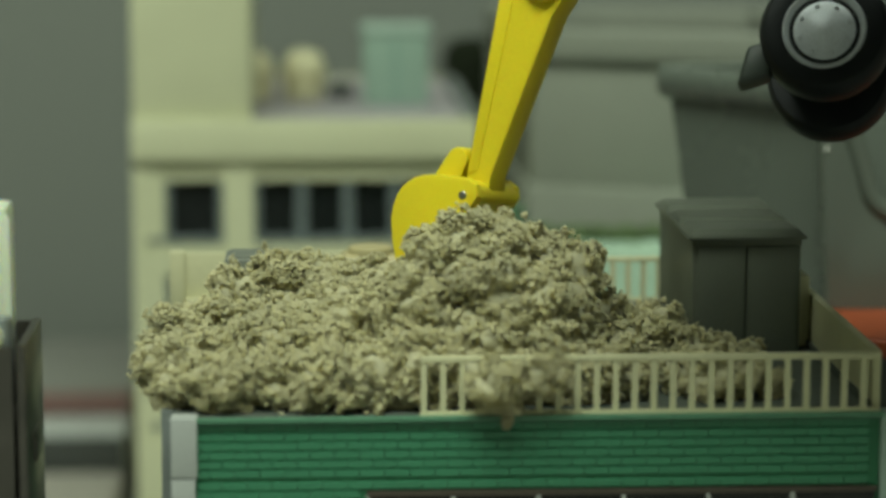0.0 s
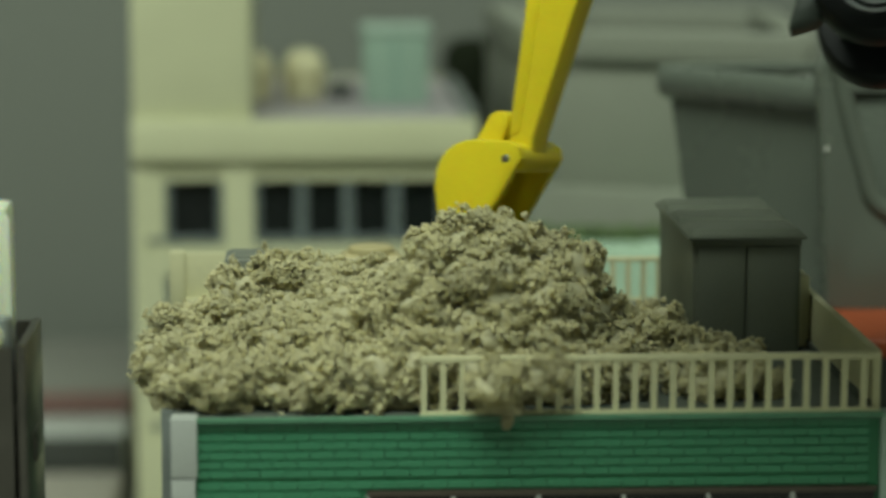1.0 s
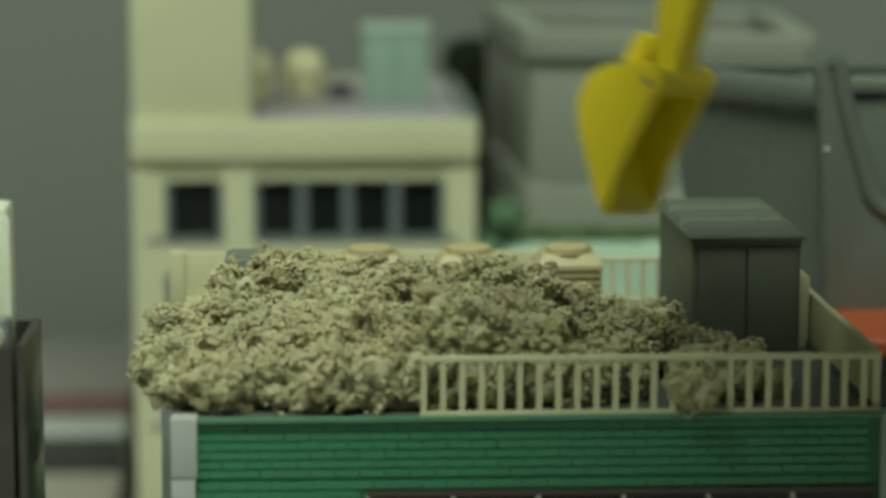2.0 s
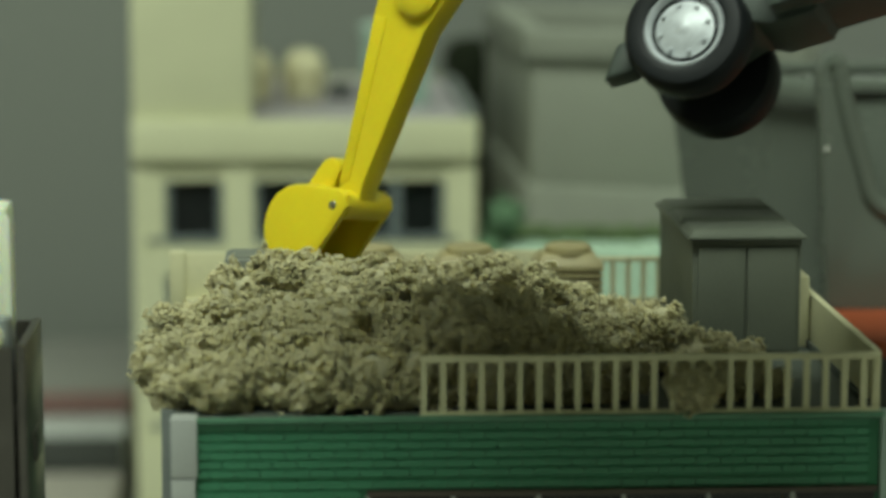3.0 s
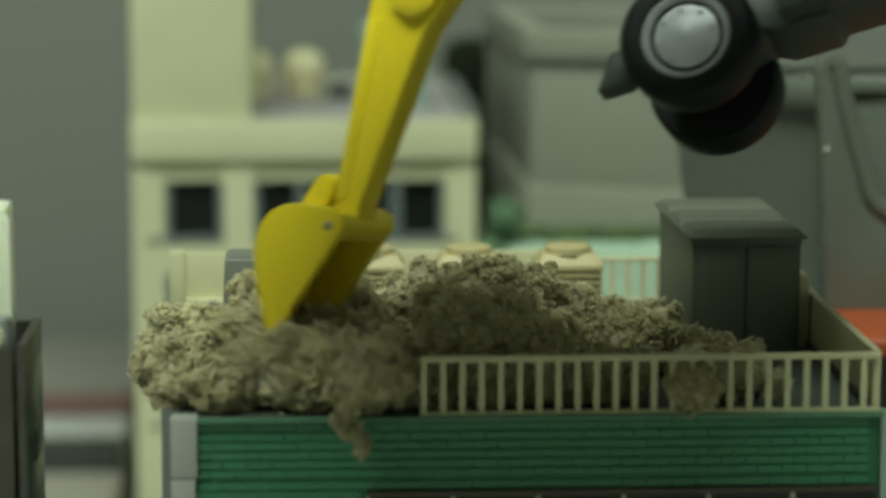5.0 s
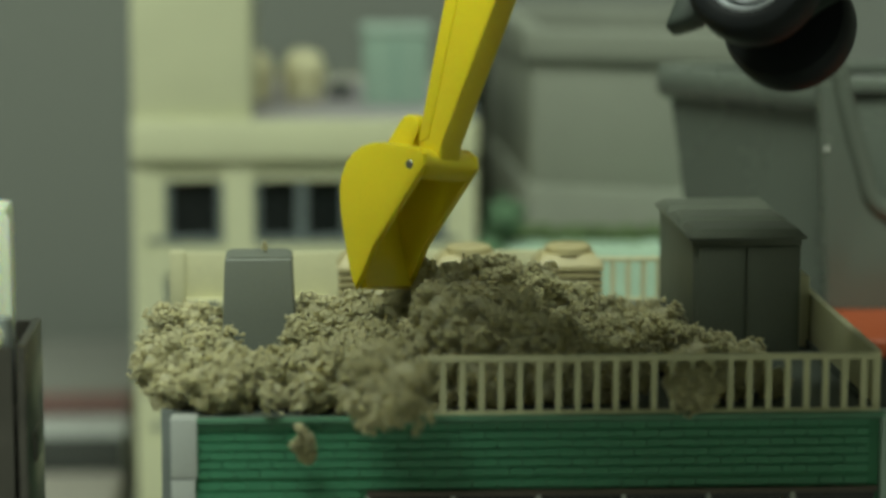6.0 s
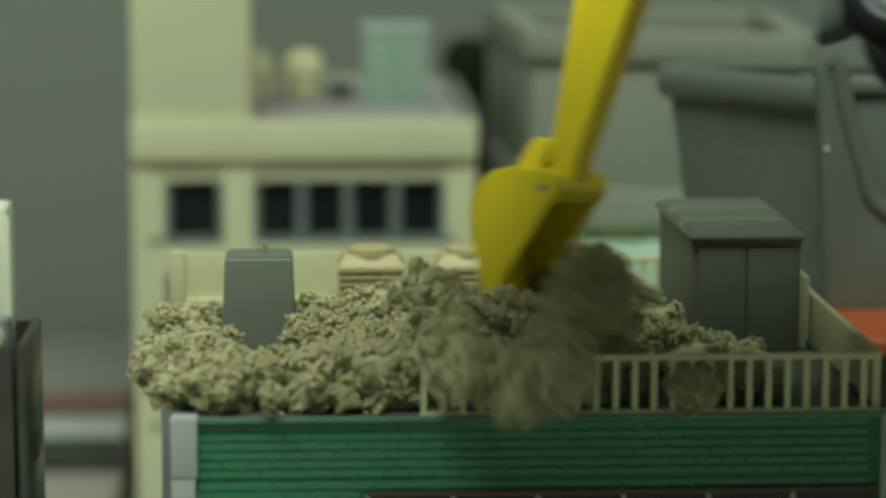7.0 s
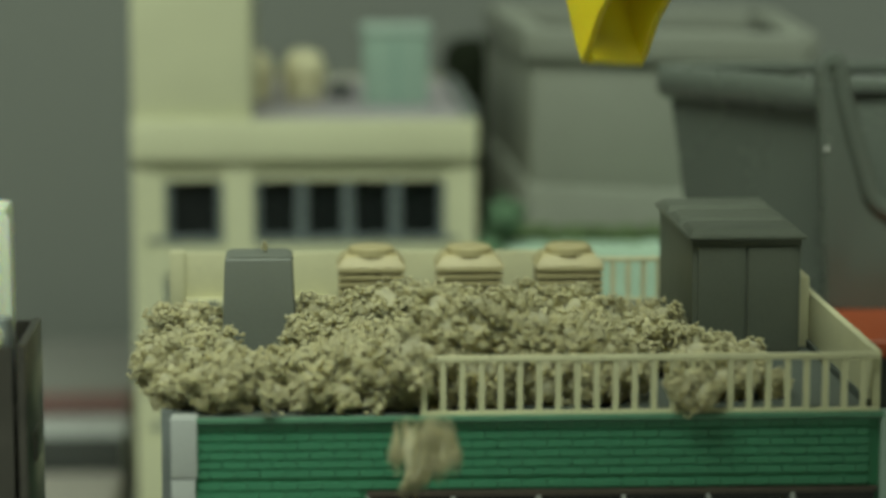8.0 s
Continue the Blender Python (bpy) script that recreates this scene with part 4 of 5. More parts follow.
    walk(CARRIAGE, [
        (0.0, pose(45.10 * MM, -6.00 * MM, 21.67 * MM, -25.0, -18.0, -8.0)), (0.5, pose(45.38 * MM, -6.00 * MM, 21.42 * MM, -25.2, -16.5, -7.9)),
        (0.8, pose(45.95 * MM, -6.00 * MM, 20.87 * MM, -25.3, -15.6, -7.9)), (0.9, pose(46.59 * MM, -6.00 * MM, 21.21 * MM, -25.4, -15.3, -7.9)),
        (1.0, pose(47.02 * MM, -6.00 * MM, 21.46 * MM, -25.4, -15.0, -7.9)), (1.1, pose(46.67 * MM, -6.00 * MM, 21.23 * MM, -25.5, -14.8, -7.9)),
        (1.2, pose(46.33 * MM, -6.00 * MM, 21.06 * MM, -25.5, -14.6, -7.9)), (1.3, pose(45.26 * MM, -6.00 * MM, 20.51 * MM, -25.5, -14.4, -7.9)),
        (1.4, pose(44.32 * MM, -4.51 * MM, 19.90 * MM, -25.4, -14.2, -5.9)), (1.5, pose(44.04 * MM, -3.04 * MM, 19.62 * MM, -25.3, -14.0, -3.9)),
        (1.6, pose(44.83 * MM, -1.56 * MM, 17.76 * MM, -25.2, -11.5, -1.9)), (1.7, pose(45.39 * MM, -0.11 * MM, 15.83 * MM, -25.0, -9.0, 0.0)),
        (1.9, pose(44.04 * MM, -0.21 * MM, 17.11 * MM, -25.0, -11.0, 0.0)), (2.2, pose(42.43 * MM, -0.30 * MM, 18.98 * MM, -25.0, -14.0, 0.0)),
        (2.5, pose(42.91 * MM, -3.63 * MM, 22.38 * MM, -25.1, -17.0, -4.8)), (2.8, pose(44.34 * MM, -6.00 * MM, 25.61 * MM, -24.3, -19.9, -18.2)),
        (2.9, pose(44.41 * MM, -6.00 * MM, 25.22 * MM, -24.4, -19.7, -18.2)), (3.0, pose(44.50 * MM, -6.00 * MM, 24.79 * MM, -24.5, -19.4, -18.2)),
        (3.1, pose(43.27 * MM, -6.00 * MM, 23.87 * MM, -24.6, -19.2, -18.1)), (3.2, pose(42.20 * MM, -6.00 * MM, 23.01 * MM, -24.7, -19.0, -18.1)),
        (3.3, pose(43.02 * MM, -6.00 * MM, 20.42 * MM, -25.7, -15.8, -17.3)), (3.4, pose(43.92 * MM, -4.05 * MM, 17.84 * MM, -26.4, -12.5, -14.0)),
        (3.5, pose(45.39 * MM, -2.07 * MM, 15.58 * MM, -26.8, -9.2, -10.8)), (3.6, pose(44.48 * MM, -0.15 * MM, 17.49 * MM, -26.0, -11.1, -7.8)),
        (3.7, pose(43.36 * MM, 0.26 * MM, 19.20 * MM, -25.6, -13.0, -6.7)), (3.8, pose(42.44 * MM, 0.69 * MM, 20.61 * MM, -25.3, -14.7, -5.6)),
        (3.9, pose(41.76 * MM, 1.16 * MM, 22.14 * MM, -25.1, -16.3, -4.5)), (4.0, pose(41.14 * MM, 0.20 * MM, 23.90 * MM, -25.0, -18.0, -5.3)),
        (4.1, pose(41.19 * MM, -0.75 * MM, 24.40 * MM, -25.0, -18.0, -6.2)), (4.2, pose(42.00 * MM, -1.62 * MM, 23.57 * MM, -25.0, -18.0, -7.0)),
        (4.3, pose(42.66 * MM, -3.03 * MM, 22.68 * MM, -25.0, -18.0, -9.0)), (4.4, pose(42.87 * MM, -4.51 * MM, 23.56 * MM, -25.0, -18.0, -11.0)),
        (4.5, pose(44.55 * MM, -6.00 * MM, 23.34 * MM, -25.0, -18.0, -13.0)), (4.6, pose(44.67 * MM, -6.00 * MM, 23.28 * MM, -25.0, -18.0, -13.0)),
        (4.7, pose(44.77 * MM, -6.00 * MM, 23.22 * MM, -25.0, -18.0, -13.0)), (5.0, pose(41.97 * MM, -6.00 * MM, 23.34 * MM, -25.0, -18.0, -15.2)),
        (5.3, pose(39.73 * MM, -2.72 * MM, 22.44 * MM, -25.3, -16.9, -12.5)), (5.5, pose(38.00 * MM, -0.82 * MM, 21.74 * MM, -25.4, -16.2, -10.7)),
        (5.7, pose(39.45 * MM, -0.66 * MM, 21.36 * MM, -25.6, -15.4, -12.1)), (5.8, pose(40.30 * MM, -0.56 * MM, 21.27 * MM, -25.7, -15.1, -12.8)),
        (5.9, pose(40.78 * MM, -1.35 * MM, 22.72 * MM, -25.4, -16.5, -14.2)), (6.0, pose(41.06 * MM, -2.19 * MM, 24.11 * MM, -25.0, -18.0, -15.7)),
        (6.1, pose(39.96 * MM, -3.21 * MM, 23.62 * MM, -24.8, -18.5, -17.0)), (6.2, pose(39.26 * MM, -3.93 * MM, 23.36 * MM, -24.7, -19.0, -18.1)),
        (6.3, pose(39.53 * MM, -4.60 * MM, 24.26 * MM, -24.5, -19.4, -19.2)), (6.4, pose(39.10 * MM, -5.30 * MM, 24.79 * MM, -24.3, -19.9, -20.2)),
        (6.5, pose(40.84 * MM, -6.00 * MM, 25.18 * MM, -24.2, -19.9, -21.2)), (6.6, pose(40.14 * MM, -5.64 * MM, 25.18 * MM, -24.3, -19.9, -20.7)),
        (6.7, pose(41.22 * MM, -5.27 * MM, 25.47 * MM, -24.3, -19.9, -20.2)), (6.8, pose(41.38 * MM, -4.90 * MM, 25.20 * MM, -24.3, -19.9, -19.7)),
        (6.9, pose(42.47 * MM, -4.52 * MM, 24.65 * MM, -25.0, -18.0, -17.2)), (7.0, pose(43.46 * MM, -3.04 * MM, 23.94 * MM, -25.5, -16.1, -13.4)),
        (7.1, pose(43.72 * MM, -1.56 * MM, 23.10 * MM, -25.5, -15.2, -9.6)), (7.2, pose(43.87 * MM, -0.10 * MM, 22.07 * MM, -25.4, -14.4, -5.9)),
        (7.3, pose(44.02 * MM, -0.12 * MM, 21.15 * MM, -25.4, -13.6, -5.4)), (7.4, pose(44.20 * MM, -0.13 * MM, 20.21 * MM, -25.5, -12.8, -4.9)),
        (7.5, pose(44.42 * MM, -0.13 * MM, 19.26 * MM, -25.5, -12.0, -4.4)), (7.6, pose(44.23 * MM, -0.14 * MM, 19.23 * MM, -25.4, -12.4, -3.9)),
        (7.7, pose(43.92 * MM, 0.58 * MM, 19.00 * MM, -25.2, -12.8, -2.4)), (7.8, pose(43.61 * MM, 1.29 * MM, 18.75 * MM, -25.1, -13.2, -1.0)),
        (7.9, pose(43.30 * MM, 2.00 * MM, 18.63 * MM, -25.0, -13.6, 0.5)), (8.0, pose(43.16 * MM, 2.74 * MM, 18.73 * MM, -24.9, -14.0, 2.0))])
    # The unseen slab slides by itself to steer where its shade falls.
    walk(SHADE_SLAB, [
        (0.00, pose(16.0 * MM, 12.0 * MM, 1.4 * MM)), (0.90, pose(14.0 * MM, 12.0 * MM, 0.0 * MM)), (1.00, pose(10.0 * MM, 11.0 * MM, 0.0 * MM)), (1.20, pose(4.0 * MM, 11.0 * MM, 0.0 * MM)), (1.40, pose(-2.0 * MM, 11.5 * MM, 0.0 * MM)),
        (1.50, pose(-4.0 * MM, 12.0 * MM, 0.0 * MM)), (1.90, pose(-6.0 * MM, 12.0 * MM, 0.0 * MM)), (2.20, pose(-11.3 * MM, 12.0 * MM, 0.0 * MM)), (2.50, pose(-10.7 * MM, -4.0 * MM, 0.0 * MM)), (2.60, pose(-10.4 * MM, -8.7 * MM, 0.5 * MM)),
        (2.70, pose(-10.2 * MM, -13.3 * MM, 3.9 * MM)), (2.80, pose(-10.0 * MM, -18.0 * MM, 7.5 * MM)), (2.90, pose(-10.0 * MM, -16.0 * MM, 6.2 * MM)), (3.00, pose(-10.0 * MM, -14.0 * MM, 3.8 * MM)), (3.10, pose(-10.0 * MM, -4.7 * MM, 1.6 * MM)),
        (3.15, pose(-10.0 * MM, 0.0 * MM, 0.0 * MM)), (3.20, pose(-10.0 * MM, 3.0 * MM, 0.0 * MM)), (3.40, pose(-22.0 * MM, 8.0 * MM, 0.0 * MM)), (3.50, pose(-25.0 * MM, 12.0 * MM, 0.0 * MM)), (4.00, pose(-24.0 * MM, 14.0 * MM, 0.0 * MM)),
        (4.20, pose(-17.0 * MM, 10.0 * MM, 0.0 * MM)), (4.50, pose(-19.0 * MM, 9.0 * MM, 1.8 * MM)), (4.70, pose(-19.0 * MM, 9.0 * MM, 2.8 * MM)), (5.30, pose(-12.0 * MM, 14.0 * MM, 0.0 * MM)), (5.50, pose(-4.0 * MM, 13.2 * MM, 0.0 * MM)),
        (5.80, pose(-6.4 * MM, 12.0 * MM, 0.0 * MM)), (6.00, pose(-8.0 * MM, 6.7 * MM, 0.0 * MM)), (6.10, pose(-9.6 * MM, 4.0 * MM, 0.0 * MM)), (6.20, pose(-14.2 * MM, 8.0 * MM, 0.8 * MM)), (6.30, pose(-15.8 * MM, 3.0 * MM, 2.7 * MM)),
        (6.40, pose(-17.4 * MM, 1.0 * MM, 4.1 * MM)), (6.50, pose(-19.0 * MM, 1.0 * MM, 4.4 * MM)), (6.60, pose(-19.8 * MM, 1.0 * MM, 4.2 * MM)), (6.70, pose(-20.6 * MM, 1.0 * MM, 4.2 * MM)), (6.85, pose(-21.8 * MM, 5.0 * MM, 1.2 * MM)),
        (7.00, pose(-18.5 * MM, 10.5 * MM, 0.0 * MM)), (7.30, pose(-26.0 * MM, 6.0 * MM, 0.0 * MM)), (7.50, pose(-28.0 * MM, 4.0 * MM, 0.0 * MM)), (8.00, pose(16.0 * MM, -8.0 * MM, 0.0 * MM))])
    ob = moss(1.1, 28.0, 57.9, 1.00)
    walk(ob, path(ob, [(0.0, 1.1, 28.0, 57.9, 0, 0), (1.3, 1.1, 28.0, 57.9, 0, 0), (1.4, 1.5, 28.0, 58.2, 3, 3), (1.5, 2.2, 22.0, 58.4, 8, 10), (1.6, 0.6, 18.0, 54.1, 15, 15), (1.7, 0.8, 9.0, 52.8, 20, 15), (8.0, 0.8, 9.0, 52.8, 20, 15)]))
    ob = moss(4.6, 27.0, 59.9, 1.00)
    walk(ob, path(ob, [(0.0, 4.6, 27.0, 59.9, 0, 0), (1.3, 4.6, 27.0, 59.9, 0, 0), (1.4, 5.0, 27.0, 60.2, 3, 3), (1.5, 5.7, 21.0, 60.5, 8, 10), (1.6, 4.0, 17.0, 56.2, 15, 15), (1.7, 4.9, 9.0, 52.4, 20, 15), (8.0, 4.9, 9.0, 52.4, 20, 15)]))
    ob = moss(8.9, 27.0, 59.6, 1.00)
    walk(ob, path(ob, [(0.0, 8.9, 27.0, 59.6, 0, 0), (1.3, 8.9, 27.0, 59.6, 0, 0), (1.4, 9.4, 27.0, 59.9, 3, 3), (1.5, 9.9, 21.0, 60.2, 8, 10), (1.6, 8.2, 17.0, 55.9, 15, 15), (1.7, 9.5, 10.0, 51.8, 20, 15), (8.0, 9.5, 10.0, 51.8, 20, 15)]))
    ob = moss(13.2, 27.0, 57.9, 1.00)
    walk(ob, path(ob, [(0.0, 13.2, 27.0, 57.9, 0, 0), (1.3, 13.2, 27.0, 57.9, 0, 0), (1.4, 13.7, 27.0, 58.2, 3, 3), (1.5, 15.0, 22.0, 57.8, 12, 15), (1.6, 17.7, 4.0, 55.4, 25, 35), (1.7, 27.3, -8.0, 41.3, 40, 60), (2.0, 19.0, -12.0, -15.0, 60, 80), (8.0, 19.0, -12.0, -15.0, 60, 80)]))
    ob = moss(17.1, 26.0, 56.1, 1.00)
    walk(ob, path(ob, [(0.0, 17.1, 26.0, 56.1, 0, 0), (1.3, 17.1, 26.0, 56.1, 0, 0), (1.4, 17.6, 26.0, 56.4, 3, 3), (1.5, 18.8, 21.0, 56.0, 12, 15), (1.6, 21.4, 4.0, 53.5, 25, 35), (1.7, 18.2, -8.0, 56.8, 40, 60), (2.0, 22.0, -19.0, -15.0, 60, 80), (8.0, 22.0, -19.0, -15.0, 60, 80)]))
    ob = moss(2.5, 14.0, 56.7, 1.00)
    walk(ob, path(ob, [(0.0, 2.5, 14.0, 56.7, 0, 0), (1.3, 2.5, 14.0, 56.7, 0, 0), (1.4, 2.9, 14.0, 57.0, 3, 3), (1.5, 4.1, -4.0, 56.7, 12, 15), (1.6, 7.6, -6.0, 52.8, 25, 35), (1.7, 21.7, -8.0, 50.4, 40, 60), (2.0, 25.0, -26.0, -15.0, 60, 80), (8.0, 25.0, -26.0, -15.0, 60, 80)]))
    ob = moss(6.6, 13.0, 56.1, 1.00)
    walk(ob, path(ob, [(0.0, 6.6, 13.0, 56.1, 0, 0), (1.3, 6.6, 13.0, 56.1, 0, 0), (1.4, 7.0, 13.0, 56.4, 3, 3), (1.5, 8.0, -4.0, 56.0, 12, 15), (1.6, 11.5, -6.0, 52.0, 25, 35), (1.7, 25.3, -8.0, 44.0, 40, 60), (2.0, 28.0, -12.0, -15.0, 60, 80), (8.0, 28.0, -12.0, -15.0, 60, 80)]))
    ob = moss(11.5, 14.0, 55.2, 1.00)
    walk(ob, path(ob, [(0.0, 11.5, 14.0, 55.2, 0, 0), (1.3, 11.5, 14.0, 55.2, 0, 0), (1.4, 11.9, 14.0, 55.5, 3, 3), (1.5, 12.6, -4.0, 55.3, 12, 15), (1.6, 16.0, -6.0, 51.4, 25, 35), (1.7, 28.5, -8.0, 59.3, 40, 60), (2.0, 31.0, -19.0, -15.0, 60, 80), (8.0, 31.0, -19.0, -15.0, 60, 80)]))
    ob = moss(15.7, 15.0, 52.9, 1.00)
    walk(ob, path(ob, [(0.0, 15.7, 15.0, 52.9, 0, 0), (1.3, 15.7, 15.0, 52.9, 0, 0), (1.4, 16.2, 15.0, 53.2, 3, 3), (1.5, 16.6, -4.0, 53.3, 12, 15), (1.6, 20.0, -6.0, 49.4, 25, 35), (1.7, 19.7, -8.0, 53.0, 40, 60), (2.0, 34.0, -26.0, -15.0, 60, 80), (8.0, 34.0, -26.0, -15.0, 60, 80)]))
    ob = moss(20.8, 26.0, 50.2, 0.90)
    walk(ob, path(ob, [(0.0, 20.8, 26.0, 50.2, 0, 0), (1.3, 20.8, 26.0, 50.2, 0, 0), (1.4, 21.2, 26.0, 50.5, 3, 3), (1.5, 22.4, 21.0, 50.2, 12, 15), (1.6, 24.9, 4.0, 48.0, 25, 35), (1.7, 23.2, -8.0, 46.6, 40, 60), (2.0, 37.0, -12.0, -15.0, 60, 80), (8.0, 37.0, -12.0, -15.0, 60, 80)]))
    ob = moss(-1.1, 12.0, 54.8, 0.90)
    walk(ob, path(ob, [(0.0, -1.1, 12.0, 54.8, 0, 0), (1.3, -1.1, 12.0, 54.8, 0, 0), (1.4, -0.6, 12.0, 55.1, 3, 3), (1.5, 0.9, -4.0, 54.6, 12, 15), (1.6, 4.3, -6.0, 50.6, 25, 35), (1.7, 26.8, -8.0, 40.1, 40, 60), (2.0, 40.0, -19.0, -15.0, 60, 80), (8.0, 40.0, -19.0, -15.0, 60, 80)]))
    ob = moss(0.1, 15.0, 59.5, 0.85)
    walk(ob, path(ob, [(0.0, 0.1, 15.0, 59.5, 0, 0), (1.3, 0.1, 15.0, 59.5, 0, 0), (1.4, 0.5, 15.0, 59.7, 3, 3), (1.5, 1.8, -4.0, 59.5, 12, 15), (1.6, 5.3, -6.0, 55.5, 25, 35), (1.7, 17.6, -8.0, 55.6, 40, 60), (2.0, 43.0, -26.0, -15.0, 60, 80), (8.0, 43.0, -26.0, -15.0, 60, 80)]))
    ob = moss(-2.2, 14.0, 56.5, 0.85)
    walk(ob, path(ob, [(0.0, -2.2, 14.0, 56.5, 0, 0), (1.3, -2.2, 14.0, 56.5, 0, 0), (1.4, -1.8, 14.0, 56.8, 3, 3), (1.5, -0.3, -4.0, 56.5, 12, 15), (1.6, 3.2, -6.0, 52.6, 25, 35), (1.7, 21.2, -8.0, 49.2, 40, 60), (2.0, 46.0, -12.0, -15.0, 60, 80), (8.0, 46.0, -12.0, -15.0, 60, 80)]))
    ob = moss(6.6, -1.2, 47.2, 0.70)
    walk(ob, path(ob, [(0.0, 6.6, -1.2, 47.2, 0, 0), (1.3, 6.6, -1.2, 47.2, 0, 0), (1.4, 7.0, -1.2, 47.4, 3, 3), (1.5, 9.1, -4.0, 47.4, 12, 15), (1.6, 12.5, -6.0, 40.8, 25, 35), (1.7, 24.7, -8.0, 42.7, 40, 60), (2.0, 49.0, -19.0, -15.0, 60, 80), (8.0, 49.0, -19.0, -15.0, 60, 80)]))
    ob = moss(11.6, -1.0, 48.6, 0.60)
    walk(ob, path(ob, [(0.0, 11.6, -1.0, 48.6, 0, 0), (1.3, 11.6, -1.0, 48.6, 0, 0), (1.4, 12.0, -1.0, 48.9, 3, 3), (1.5, 14.0, -4.0, 48.9, 12, 15), (1.6, 17.4, -6.0, 42.3, 25, 35), (1.7, 27.9, -8.0, 58.1, 40, 60), (2.0, 52.0, -26.0, -15.0, 60, 80), (8.0, 52.0, -26.0, -15.0, 60, 80)]))
    ob = moss(3.0, 11.0, 50.5, 0.95)
    walk(ob, path(ob, [(0.0, 3.0, 11.0, 50.5, 0, 0), (1.3, 3.0, 11.0, 50.5, 0, 0), (1.4, 3.4, 11.0, 50.8, 3, 3), (1.5, 4.8, -4.0, 50.3, 12, 15), (1.6, 8.3, -6.0, 46.3, 25, 35), (1.7, 19.1, -8.0, 51.8, 40, 60), (2.0, 55.0, -12.0, -15.0, 60, 80), (8.0, 55.0, -12.0, -15.0, 60, 80)]))
    ob = moss(7.7, 10.0, 50.7, 1.00)
    walk(ob, path(ob, [(0.0, 7.7, 10.0, 50.7, 0, 0), (1.3, 7.7, 10.0, 50.7, 0, 0), (1.4, 8.1, 10.0, 51.0, 3, 3), (1.5, 9.4, -4.0, 50.3, 12, 15), (1.6, 12.8, -6.0, 46.4, 25, 35), (1.7, 22.6, -8.0, 45.3, 40, 60), (2.0, 58.0, -19.0, -15.0, 60, 80), (8.0, 58.0, -19.0, -15.0, 60, 80)]))
    ob = moss(12.2, 10.0, 50.2, 0.95)
    walk(ob, path(ob, [(0.0, 12.2, 10.0, 50.2, 0, 0), (1.3, 12.2, 10.0, 50.2, 0, 0), (1.4, 12.6, 10.0, 50.5, 3, 3), (1.5, 13.6, -4.0, 49.9, 12, 15), (1.6, 17.1, -6.0, 45.9, 25, 35), (1.7, 26.2, -8.0, 38.8, 40, 60), (2.0, 61.0, -26.0, -15.0, 60, 80), (8.0, 61.0, -26.0, -15.0, 60, 80)]))
    ob = moss(-8.9, 35.0, 52.9, 1.00)
    walk(ob, path(ob, [(0.0, -8.9, 35.0, 52.9, 0, 0), (3.1, -8.9, 35.0, 52.9, 0, 0), (3.2, -7.4, 35.0, 54.7, 5, 5), (3.3, -1.8, 18.0, 62.1, 15, 15), (3.4, 4.7, 6.0, 62.5, 20, 35), (3.5, 2.7, -6.0, 56.5, 35, 50), (3.6, -4.6, -9.0, 44.0, 50, 70), (3.9, -10.0, -14.0, -15.0, 60, 80), (8.0, -10.0, -14.0, -15.0, 60, 80)]))
    ob = moss(-4.5, 35.0, 52.7, 1.00)
    walk(ob, path(ob, [(0.0, -4.5, 35.0, 52.7, 0, 0), (3.1, -4.5, 35.0, 52.7, 0, 0), (3.2, -3.0, 35.0, 54.6, 5, 5), (3.3, -0.3, 18.0, 60.6, 15, 15), (3.4, 6.1, 6.0, 60.5, 20, 35), (3.5, 4.3, -6.0, 54.5, 35, 50), (3.6, -2.4, -9.0, 42.6, 50, 70), (3.9, -5.0, -17.0, -15.0, 60, 80), (8.0, -5.0, -17.0, -15.0, 60, 80)]))
    ob = moss(-9.2, 20.0, 50.9, 1.00)
    walk(ob, path(ob, [(0.0, -9.2, 20.0, 50.9, 0, 0), (3.1, -9.2, 20.0, 50.9, 0, 0), (3.2, -7.7, 20.0, 52.7, 5, 5), (3.3, 1.2, 18.0, 59.0, 15, 15), (3.4, 7.4, 6.0, 58.4, 20, 35), (3.5, 6.0, -6.0, 52.5, 35, 50), (3.6, -0.3, -9.0, 41.3, 50, 70), (3.9, 0.0, -20.0, -15.0, 60, 80), (8.0, 0.0, -20.0, -15.0, 60, 80)]))
    ob = moss(-5.1, 16.0, 50.1, 1.00)
    walk(ob, path(ob, [(0.0, -5.1, 16.0, 50.1, 0, 0), (3.1, -5.1, 16.0, 50.1, 0, 0), (3.2, -3.7, 16.0, 51.9, 5, 5), (3.3, 4.3, 18.0, 55.9, 15, 15), (3.4, 10.2, 6.0, 54.3, 20, 35), (3.5, 9.2, -6.0, 48.5, 35, 50), (3.6, 4.0, -9.0, 38.6, 50, 70), (3.9, 10.0, -26.0, -15.0, 60, 80), (8.0, 10.0, -26.0, -15.0, 60, 80)]))
    ob = moss(-2.6, 8.0, 48.7, 1.00)
    walk(ob, path(ob, [(0.0, -2.6, 8.0, 48.7, 0, 0), (3.1, -2.6, 8.0, 48.7, 0, 0), (3.2, -1.2, 8.0, 50.4, 5, 5), (3.3, 5.9, 18.0, 54.3, 15, 15), (3.4, 11.5, 6.0, 52.2, 20, 35), (3.5, 10.9, -6.0, 46.5, 35, 50), (3.6, 6.1, -9.0, 37.2, 50, 70), (3.9, 15.0, -29.0, -15.0, 60, 80), (8.0, 15.0, -29.0, -15.0, 60, 80)]))
    ob = moss(-12.7, 13.0, 50.1, 1.05)
